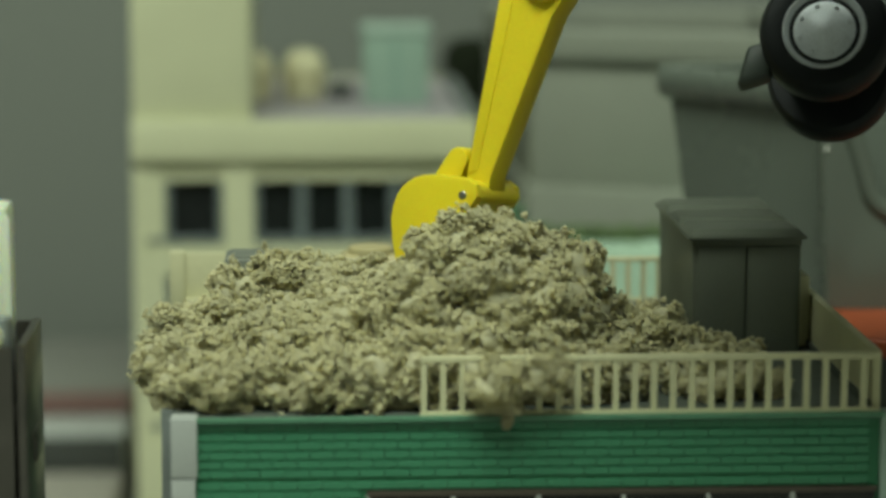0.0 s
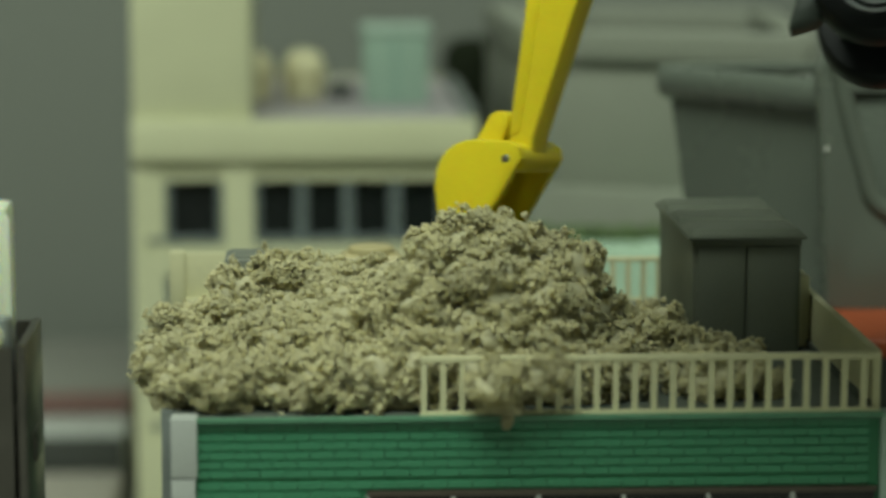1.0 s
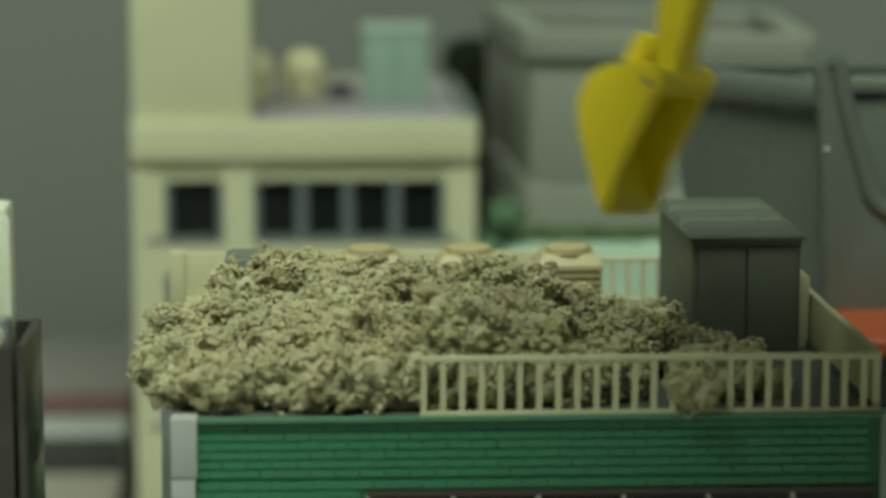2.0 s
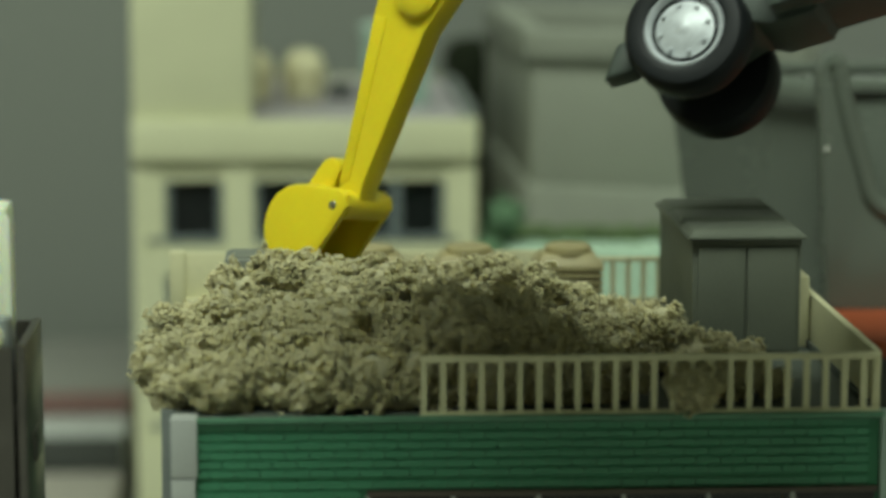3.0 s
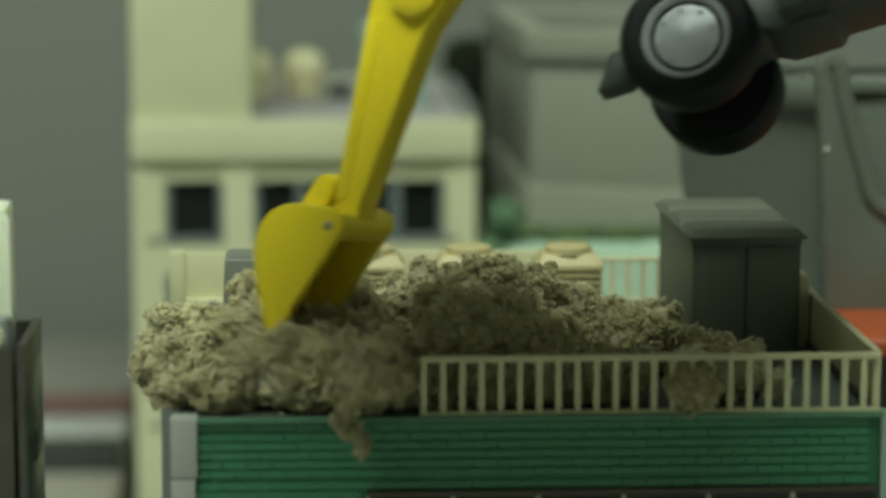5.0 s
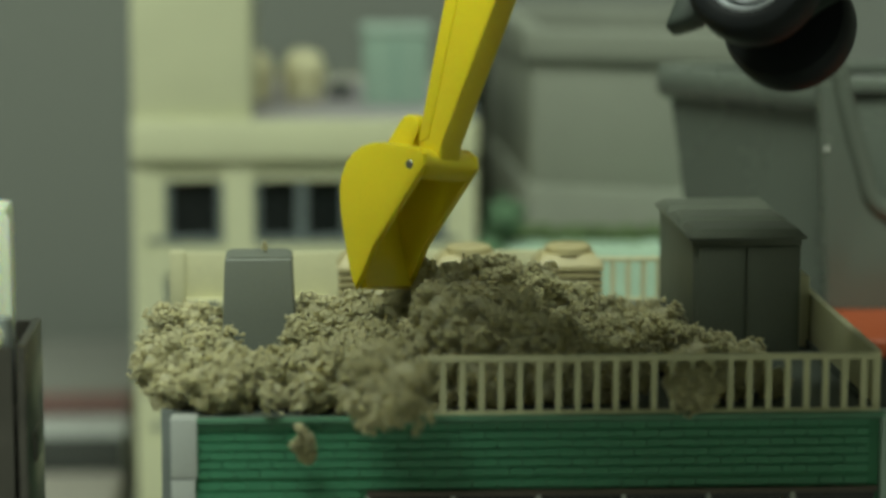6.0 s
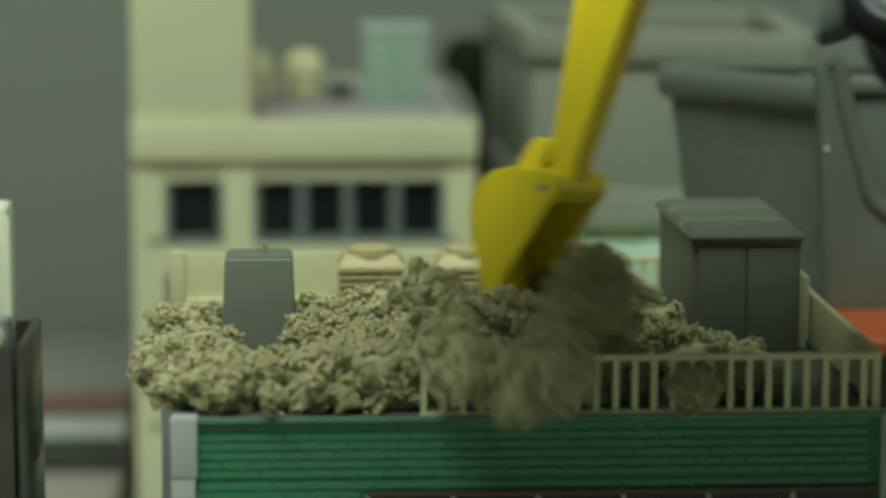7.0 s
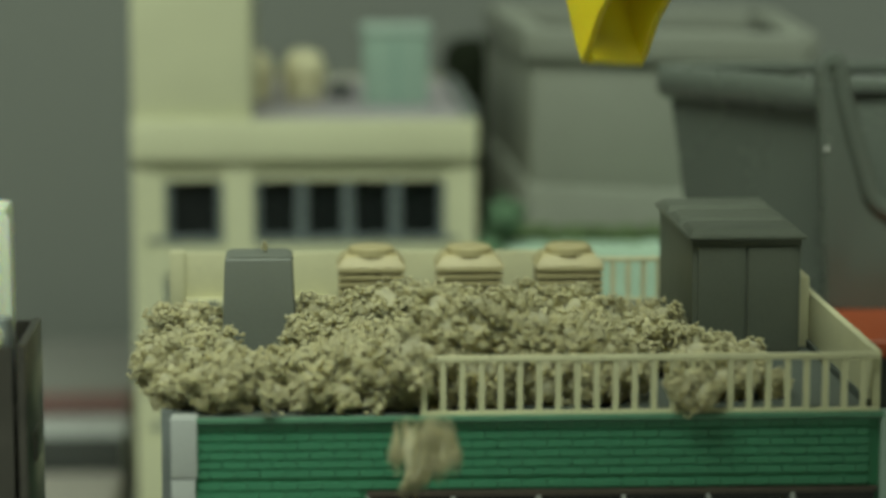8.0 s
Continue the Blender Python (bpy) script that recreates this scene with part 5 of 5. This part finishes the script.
    walk(ob, path(ob, [(0.0, -12.7, 13.0, 50.1, 0, 0), (3.2, -12.7, 13.0, 50.1, 0, 0), (3.4, -4.7, 5.0, 50.2, 10, 10), (3.5, 0.9, -3.0, 50.6, 15, 25), (3.6, -1.8, -5.0, 48.4, 20, 30), (3.8, -4.1, -5.0, 48.4, 20, 30), (4.0, -6.4, -5.0, 47.8, 20, 20), (4.2, -7.7, -4.0, 49.2, 15, 10), (4.5, -9.6, -4.0, 49.5, 10, 0), (4.7, -9.9, -4.0, 50.3, 10, 0), (5.2, -9.0, -4.0, 49.6, 12, 8), (5.8, -8.3, -5.0, 48.8, 15, 12), (6.0, -6.4, -6.0, 48.0, 20, 20), (6.1, -5.8, -8.0, 42.5, 30, 30), (6.4, -6.0, -14.0, -15.0, 60, 50), (8.0, -6.0, -14.0, -15.0, 60, 50)]))
    ob = moss(-11.5, 2.0, 47.1, 1.00, True)
    walk(ob, path(ob, [(0.0, -11.5, 2.0, 47.1, 0, 0), (3.4, -11.5, 2.0, 47.1, 0, 0), (3.6, -4.5, -8.0, 43.8, 20, 20), (3.8, -5.8, -6.0, 41.3, 20, 20), (4.0, -7.1, -6.0, 40.7, 20, 10), (4.2, -3.2, -6.0, 44.6, 10, 10), (4.5, -10.4, -5.0, 45.0, 0, 0), (4.7, -10.3, -5.0, 45.2, 5, 0), (5.3, -14.9, -5.0, 43.2, 10, 0), (5.8, -17.5, -5.0, 41.2, 10, 0), (6.0, -16.5, -3.0, 41.1, 20, 0), (6.5, -16.2, -2.5, 41.3, 20, 0), (6.7, -16.2, -5.0, 36.5, 30, 0), (7.0, -18.0, -12.0, -15.0, 40, 0), (8.0, -18.0, -12.0, -15.0, 40, 0)]))
    ob = moss(-9.5, 2.0, 47.1, 1.00, True)
    walk(ob, path(ob, [(0.0, -9.5, 2.0, 47.1, 0, 0), (3.5, -9.5, 2.0, 47.1, 0, 0), (3.7, -4.5, -7.0, 44.9, 10, 20), (4.1, -5.8, -6.0, 42.0, 20, 10), (4.3, -9.0, -5.0, 45.8, 10, 0), (4.5, -11.5, -5.0, 42.8, 0, 0), (4.7, -9.7, -5.0, 42.5, 5, 0), (5.3, -9.7, -5.0, 40.5, 10, 0), (5.8, -10.4, -6.0, 39.4, 10, 0), (5.9, -9.8, -8.0, 34.5, 30, 0), (6.2, -9.0, -16.0, -15.0, 40, 0), (8.0, -9.0, -16.0, -15.0, 40, 0)]))
    ob = moss(-23.6, 36.0, 51.7, 1.00)
    walk(ob, path(ob, [(0.0, -23.6, 36.0, 51.7, 0, 0), (4.8, -23.6, 36.0, 51.7, 0, 0), (5.0, -21.2, 30.0, 50.9, 10, 15), (5.2, -20.6, -6.0, 54.1, 30, 40), (5.5, -20.0, -10.0, 41.8, 50, 60), (5.8, -26.0, -14.0, -15.0, 60, 80), (8.0, -26.0, -14.0, -15.0, 60, 80)]))
    ob = moss(-19.1, 36.0, 52.4, 1.00)
    walk(ob, path(ob, [(0.0, -19.1, 36.0, 52.4, 0, 0), (4.8, -19.1, 36.0, 52.4, 0, 0), (5.0, -16.9, 30.0, 51.5, 10, 15), (5.2, -19.2, -6.0, 52.7, 30, 40), (5.5, -18.5, -10.0, 41.7, 50, 60), (5.8, -22.0, -20.0, -15.0, 60, 80), (8.0, -22.0, -20.0, -15.0, 60, 80)]))
    ob = moss(-14.7, 36.0, 52.8, 1.00)
    walk(ob, path(ob, [(0.0, -14.7, 36.0, 52.8, 0, 0), (4.8, -14.7, 36.0, 52.8, 0, 0), (5.0, -12.6, 30.0, 51.9, 10, 15), (5.2, -17.8, -6.0, 51.4, 30, 40), (5.5, -17.0, -10.0, 41.7, 50, 60), (5.8, -18.0, -26.0, -15.0, 60, 80), (8.0, -18.0, -26.0, -15.0, 60, 80)]))
    ob = moss(-26.3, 30.0, 48.8, 0.95)
    walk(ob, path(ob, [(0.0, -26.3, 30.0, 48.8, 0, 0), (4.8, -26.3, 30.0, 48.8, 0, 0), (5.0, -24.0, 24.0, 48.0, 10, 15), (5.2, -16.4, -6.0, 54.0, 30, 40), (5.5, -15.4, -10.0, 41.7, 50, 60), (5.8, -14.0, -14.0, -15.0, 60, 80), (8.0, -14.0, -14.0, -15.0, 60, 80)]))
    ob = moss(-21.5, 22.0, 49.2, 1.00)
    walk(ob, path(ob, [(0.0, -21.5, 22.0, 49.2, 0, 0), (4.8, -21.5, 22.0, 49.2, 0, 0), (5.0, -19.3, 16.0, 48.6, 10, 15), (5.2, -14.9, -6.0, 52.7, 30, 40), (5.5, -13.9, -10.0, 41.7, 50, 60), (5.8, -10.0, -20.0, -15.0, 60, 80), (8.0, -10.0, -20.0, -15.0, 60, 80)]))
    ob = moss(-17.2, 22.0, 50.6, 1.00)
    walk(ob, path(ob, [(0.0, -17.2, 22.0, 50.6, 0, 0), (4.8, -17.2, 22.0, 50.6, 0, 0), (5.0, -15.1, 16.0, 50.0, 10, 15), (5.2, -13.5, -6.0, 51.4, 30, 40), (5.5, -12.3, -10.0, 41.7, 50, 60), (5.8, -6.0, -26.0, -15.0, 60, 80), (8.0, -6.0, -26.0, -15.0, 60, 80)]))
    ob = moss(-25.5, 14.0, 48.4, 0.90)
    walk(ob, path(ob, [(0.0, -25.5, 14.0, 48.4, 0, 0), (4.8, -25.5, 14.0, 48.4, 0, 0), (5.0, -23.2, 8.0, 47.8, 10, 15), (5.2, -12.1, -6.0, 54.0, 30, 40), (5.5, -10.8, -10.0, 41.6, 50, 60), (5.8, -2.0, -14.0, -15.0, 60, 80), (8.0, -2.0, -14.0, -15.0, 60, 80)]))
    ob = moss(-12.6, 32.0, 51.2, 1.00)
    walk(ob, path(ob, [(0.0, -12.6, 32.0, 51.2, 0, 0), (4.8, -12.6, 32.0, 51.2, 0, 0), (5.0, -10.5, 26.0, 50.4, 10, 15), (5.2, -10.7, -6.0, 52.7, 30, 40), (5.5, -9.2, -10.0, 41.6, 50, 60), (5.8, 2.0, -20.0, -15.0, 60, 80), (8.0, 2.0, -20.0, -15.0, 60, 80)]))
    ob = moss(-21.0, 12.0, 48.2, 1.00)
    walk(ob, path(ob, [(0.0, -21.0, 12.0, 48.2, 0, 0), (4.8, -21.0, 12.0, 48.2, 0, 0), (5.0, -18.8, 6.0, 47.6, 10, 15), (5.2, -9.3, -6.0, 51.3, 30, 40), (5.5, -7.7, -10.0, 41.6, 50, 60), (5.8, 6.0, -26.0, -15.0, 60, 80), (8.0, 6.0, -26.0, -15.0, 60, 80)]))
    ob = moss(-16.2, 12.0, 48.1, 1.00)
    walk(ob, path(ob, [(0.0, -16.2, 12.0, 48.1, 0, 0), (4.8, -16.2, 12.0, 48.1, 0, 0), (5.0, -14.1, 6.0, 47.6, 10, 15), (5.2, -7.8, -6.0, 53.9, 30, 40), (5.5, -6.2, -10.0, 41.6, 50, 60), (5.8, 10.0, -14.0, -15.0, 60, 80), (8.0, 10.0, -14.0, -15.0, 60, 80)]))
    ob = moss(-3.0, 34.0, 51.4, 0.85)
    walk(ob, path(ob, [(0.0, -3.0, 34.0, 51.4, 0, 0), (6.6, -3.0, 34.0, 51.4, 0, 0), (6.7, -2.7, 34.0, 51.7, 2, 2), (6.8, -1.9, 34.0, 52.7, 5, 5), (6.9, 0.3, 34.0, 52.5, 12, 12), (7.0, -1.5, 10.0, 56.4, 10, 15), (7.1, -1.7, 8.0, 56.4, 15, 20), (7.2, -2.6, 4.0, 54.4, 20, 25), (7.4, -2.7, 2.0, 54.1, 24, 28), (7.5, -2.7, 2.0, 53.1, 26, 30), (7.6, -2.0, 1.0, 50.9, 30, 30), (7.7, -3.1, 1.0, 50.6, 30, 30), (8.0, -4.0, 3.0, 49.5, 32, 30)]))
    ob = moss(0.6, 34.0, 52.2, 1.00)
    walk(ob, path(ob, [(0.0, 0.6, 34.0, 52.2, 0, 0), (6.6, 0.6, 34.0, 52.2, 0, 0), (6.7, 0.9, 34.0, 52.5, 2, 2), (6.8, 1.7, 34.0, 53.5, 5, 5), (6.9, 3.9, 34.0, 53.3, 12, 12), (7.0, 1.8, -4.0, 49.8, 25, 25), (7.1, 6.3, -6.0, 50.5, 40, 40), (7.2, 7.0, -12.0, 12.0, 55, 60), (7.3, 7.0, -14.0, -15.0, 60, 70), (8.0, 7.0, -14.0, -15.0, 60, 70)]))
    ob = moss(5.0, 34.0, 53.2, 1.00)
    walk(ob, path(ob, [(0.0, 5.0, 34.0, 53.2, 0, 0), (6.6, 5.0, 34.0, 53.2, 0, 0), (6.7, 5.3, 34.0, 53.5, 2, 2), (6.8, 6.1, 34.0, 54.5, 5, 5), (6.9, 8.3, 34.0, 54.3, 12, 12), (7.0, 8.3, -5.0, 48.3, 25, 25), (7.1, 8.8, -7.0, 45.1, 40, 40), (7.2, 10.0, -14.0, 12.0, 55, 60), (7.3, 10.0, -16.0, -15.0, 60, 70), (8.0, 10.0, -16.0, -15.0, 60, 70)]))
    ob = moss(9.1, 34.0, 53.5, 1.00)
    walk(ob, path(ob, [(0.0, 9.1, 34.0, 53.5, 0, 0), (6.6, 9.1, 34.0, 53.5, 0, 0), (6.7, 9.4, 34.0, 53.8, 2, 2), (6.8, 10.2, 34.0, 54.8, 5, 5), (6.9, 12.4, 34.0, 54.6, 12, 12), (7.0, 16.6, 28.0, 55.5, 25, 20), (7.1, 19.6, 28.0, 50.7, 40, 30), (7.2, 9.4, 18.0, 49.6, 50, 40), (8.0, 9.4, 18.0, 49.6, 50, 40)]))
    ob = moss(12.8, 34.0, 51.8, 1.00)
    walk(ob, path(ob, [(0.0, 12.8, 34.0, 51.8, 0, 0), (6.6, 12.8, 34.0, 51.8, 0, 0), (6.7, 13.1, 34.0, 52.1, 2, 2), (6.8, 13.9, 34.0, 53.1, 5, 5), (6.9, 16.1, 34.0, 52.9, 12, 12), (7.0, 17.5, 5.0, 55.1, 25, 20), (7.1, 20.7, -6.0, 46.0, 40, 40), (7.2, 21.0, -13.0, 12.0, 55, 60), (7.3, 21.0, -15.0, -15.0, 60, 70), (8.0, 21.0, -15.0, -15.0, 60, 70)]))
    ob = moss(1.4, 20.0, 51.2, 0.72)
    walk(ob, path(ob, [(0.0, 1.4, 20.0, 51.2, 0, 0), (6.6, 1.4, 20.0, 51.2, 0, 0), (6.7, 1.7, 20.0, 51.5, 2, 2), (6.8, 2.5, 20.0, 52.5, 5, 5), (6.9, 4.7, 20.0, 52.3, 12, 12), (7.0, 1.2, 4.0, 52.0, 20, 20), (7.1, 2.0, 0.0, 52.7, 25, 25), (7.2, -1.5, -4.0, 51.2, 30, 30), (7.4, -4.4, -6.0, 46.3, 40, 40), (7.5, -4.7, -6.0, 45.8, 42, 40), (7.6, -1.7, -8.0, 41.5, 50, 45), (7.7, -2.5, -12.0, 12.0, 55, 60), (7.8, -2.5, -14.0, -15.0, 60, 70), (8.0, -2.5, -14.0, -15.0, 60, 70)]))
    ob = moss(5.6, 20.0, 50.1, 1.00)
    walk(ob, path(ob, [(0.0, 5.6, 20.0, 50.1, 0, 0), (6.6, 5.6, 20.0, 50.1, 0, 0), (6.7, 5.9, 20.0, 50.4, 2, 2), (6.8, 6.7, 20.0, 51.4, 5, 5), (6.9, 8.9, 20.0, 51.2, 12, 12), (7.0, 13.2, -5.0, 49.9, 25, 25), (7.1, 14.3, -8.0, 43.9, 40, 40), (7.2, 15.0, -15.0, 12.0, 55, 60), (7.3, 15.0, -17.0, -15.0, 60, 70), (8.0, 15.0, -17.0, -15.0, 60, 70)]))
    ob = moss(9.9, 20.0, 49.9, 1.00)
    walk(ob, path(ob, [(0.0, 9.9, 20.0, 49.9, 0, 0), (6.6, 9.9, 20.0, 49.9, 0, 0), (6.7, 10.2, 20.0, 50.2, 2, 2), (6.8, 10.9, 20.0, 51.2, 5, 5), (6.9, 13.1, 20.0, 50.9, 12, 12), (7.0, 17.1, 14.0, 52.0, 25, 20), (7.1, 19.9, 14.0, 47.4, 40, 30), (7.2, 18.3, 12.0, 49.6, 50, 40), (8.0, 18.3, 12.0, 49.6, 50, 40)]))
    ob = moss(13.4, 20.0, 49.1, 0.90)
    walk(ob, path(ob, [(0.0, 13.4, 20.0, 49.1, 0, 0), (6.6, 13.4, 20.0, 49.1, 0, 0), (6.7, 13.8, 20.0, 49.4, 2, 2), (6.8, 14.5, 20.0, 50.4, 5, 5), (6.9, 16.6, 20.0, 50.2, 12, 12), (7.0, 20.5, 14.0, 51.2, 25, 20), (7.1, 23.4, 14.0, 46.6, 40, 30), (7.2, 19.6, 7.5, 47.8, 50, 40), (8.0, 19.6, 7.5, 47.8, 50, 40)]))
    ob = moss(17.0, 36.0, 50.1, 0.90)
    walk(ob, path(ob, [(0.0, 17.0, 36.0, 50.1, 0, 0), (6.6, 17.0, 36.0, 50.1, 0, 0), (6.7, 17.4, 36.0, 50.4, 2, 2), (6.8, 18.1, 36.0, 51.4, 5, 5), (6.9, 20.4, 36.0, 51.2, 12, 12), (7.0, 24.5, 30.0, 52.2, 25, 20), (7.1, 27.5, 30.0, 47.3, 40, 30), (7.2, 19.2, 28.0, 48.8, 50, 40), (8.0, 19.2, 28.0, 48.8, 50, 40)]))
    ob = moss(-25.4, 36.0, 56.1, 0.55, True)
    walk(ob, path(ob, [(0.0, -25.4, 36.0, 56.1, 0, 0), (4.8, -25.4, 36.0, 56.1, 0, 0), (5.0, -23.4, 28.0, 55.1, 10, 15), (5.2, -24.0, -6.0, 53.0, 30, 40), (5.5, -23.0, -10.0, 41.0, 50, 60), (5.8, -24.0, -18.0, -15.0, 60, 80), (8.0, -24.0, -18.0, -15.0, 60, 80)]))
    ob = moss(-23.6, 36.0, 53.8, 0.60, True)
    walk(ob, path(ob, [(0.0, -23.6, 36.0, 53.8, 0, 0), (4.8, -23.6, 36.0, 53.8, 0, 0), (5.0, -21.6, 28.0, 52.8, 10, 15), (5.2, -20.0, -6.0, 53.0, 30, 40), (5.5, -19.0, -10.0, 41.0, 50, 60), (5.8, -20.0, -18.0, -15.0, 60, 80), (8.0, -20.0, -18.0, -15.0, 60, 80)]))
    ob = moss(-22.5, 36.0, 56.5, 0.50, True)
    walk(ob, path(ob, [(0.0, -22.5, 36.0, 56.5, 0, 0), (4.8, -22.5, 36.0, 56.5, 0, 0), (5.0, -20.5, 28.0, 55.5, 10, 15), (5.2, -16.0, -6.0, 53.0, 30, 40), (5.5, -15.0, -10.0, 41.0, 50, 60), (5.8, -16.0, -18.0, -15.0, 60, 80), (8.0, -16.0, -18.0, -15.0, 60, 80)]))
    ob = moss(29.6, 13.0, 46.2, 0.62)
    walk(ob, path(ob, [(0.0, 29.6, 13.0, 46.2, 0, 0), (1.5, 29.6, 13.0, 46.2, 0, 0), (1.7, 29.7, 3.0, 47.4, 10, 5), (2.0, 29.6, 0.3, 46.6, 18, 5), (8.0, 29.6, 0.3, 46.6, 18, 5)]))
    ob = moss(-20.8, -1.0, 47.7, 0.80, True)
    walk(ob, path(ob, [(0.0, -20.9, 8.0, 47.3, 0, 0), (5.0, -20.9, 8.0, 47.3, 0, 0), (5.5, -20.5, -1.0, 46.1, 0, 0), (8.0, -20.5, -1.0, 46.1, 0, 0)]))
    ob = moss(7.7, -1.0, 43.7, 0.60, True)
    walk(ob, path(ob, [(0.0, 7.7, -1.0, 43.7, 0, 0), (1.4, 7.7, -1.0, 43.7, 0, 0), (1.6, 11.3, -5.0, 42.9, 10, 10), (2.0, 20.0, -10.0, -15.0, 20, 20), (8.0, 20.0, -10.0, -15.0, 20, 20)]))
    ob = moss(8.6, 30.0, 48.6, 0.90)
    walk(ob, path(ob, [(0.0, 8.6, 30.0, 48.6, 0, 0), (6.6, 8.6, 30.0, 48.6, 0, 0), (6.7, 8.9, 30.0, 48.9, 2, 2), (6.8, 9.7, 30.0, 49.9, 5, 5), (6.9, 11.9, 30.0, 49.7, 12, 12), (7.0, 15.3, 10.0, 52.1, 20, 20), (7.1, 12.6, -4.0, 49.0, 35, 30), (7.2, 12.0, -18.0, 12.0, 55, 60), (7.3, 12.0, -20.0, -15.0, 60, 70), (8.0, 12.0, -20.0, -15.0, 60, 70)]))
    ob = moss(13.0, 28.0, 48.4, 0.90)
    walk(ob, path(ob, [(0.0, 13.0, 28.0, 48.4, 0, 0), (6.6, 13.0, 28.0, 48.4, 0, 0), (6.7, 13.3, 28.0, 48.7, 2, 2), (6.8, 14.1, 28.0, 49.7, 5, 5), (6.9, 16.3, 28.0, 49.5, 12, 12), (7.0, 19.3, 10.0, 59.0, 20, 20), (7.1, 22.5, -4.0, 52.0, 35, 30), (7.2, 24.0, -16.0, 12.0, 55, 60), (7.3, 24.0, -18.0, -15.0, 60, 70), (8.0, 24.0, -18.0, -15.0, 60, 70)]))
    ob = moss(3.2, 16.0, 47.8, 1.05, True)
    walk(ob, path(ob, [(0.0, 3.2, 16.0, 47.8, 0, 0), (6.6, 3.2, 16.0, 47.8, 0, 0), (6.7, 3.5, 16.0, 48.1, 2, 2), (6.8, 4.3, 16.0, 49.1, 5, 5), (6.9, 6.5, 16.0, 48.9, 12, 12), (7.0, 5.0, 0.0, 50.0, 10, 10), (7.1, 4.0, -5.0, 47.7, 20, 20), (7.2, 2.2, -6.0, 44.9, 25, 25), (7.4, 3.0, -7.0, 43.1, 30, 30), (7.5, 1.8, -8.0, 40.2, 35, 30), (7.6, 1.0, -11.0, 12.0, 55, 60), (7.7, 1.0, -13.0, -15.0, 60, 70), (8.0, 1.0, -13.0, -15.0, 60, 70)]))
    ob = moss(-0.5, 14.0, 47.6, 0.72)
    walk(ob, path(ob, [(0.0, -0.5, 14.0, 47.6, 0, 0), (6.6, -0.5, 14.0, 47.6, 0, 0), (6.7, -0.2, 14.0, 47.9, 2, 2), (6.8, 0.6, 14.0, 48.9, 5, 5), (6.9, 2.8, 14.0, 48.7, 12, 12), (7.0, -0.8, 4.0, 49.3, 12, 12), (7.4, -1.6, 0.0, 49.4, 15, 15), (7.5, -2.1, -3.0, 49.3, 20, 15), (7.6, -2.6, -5.0, 47.7, 25, 20), (7.7, -2.9, -6.0, 46.0, 30, 22), (7.8, -3.0, -6.0, 45.6, 32, 22), (7.9, -2.4, -6.0, 45.3, 33, 24), (8.0, -2.5, -8.0, 40.8, 45, 30)]))
    ob = moss(-1.6, 12.0, 47.4, 1.00, True)
    walk(ob, path(ob, [(0.0, -1.6, 12.0, 47.4, 0, 0), (6.6, -1.6, 12.0, 47.4, 0, 0), (6.7, -1.3, 12.0, 47.7, 2, 2), (6.8, -0.5, 12.0, 48.7, 5, 5), (6.9, 1.7, 12.0, 48.5, 12, 12), (7.0, -1.4, 4.0, 48.6, 12, 12), (7.4, -2.0, -2.0, 48.4, 15, 15), (7.6, -2.9, -6.0, 45.0, 25, 20), (7.7, -3.2, -7.0, 42.2, 30, 22), (7.8, -3.2, -7.0, 41.9, 32, 22), (7.9, -2.6, -7.0, 41.2, 33, 24), (8.0, -3.6, -9.0, 38.0, 45, 30)]))


motions()
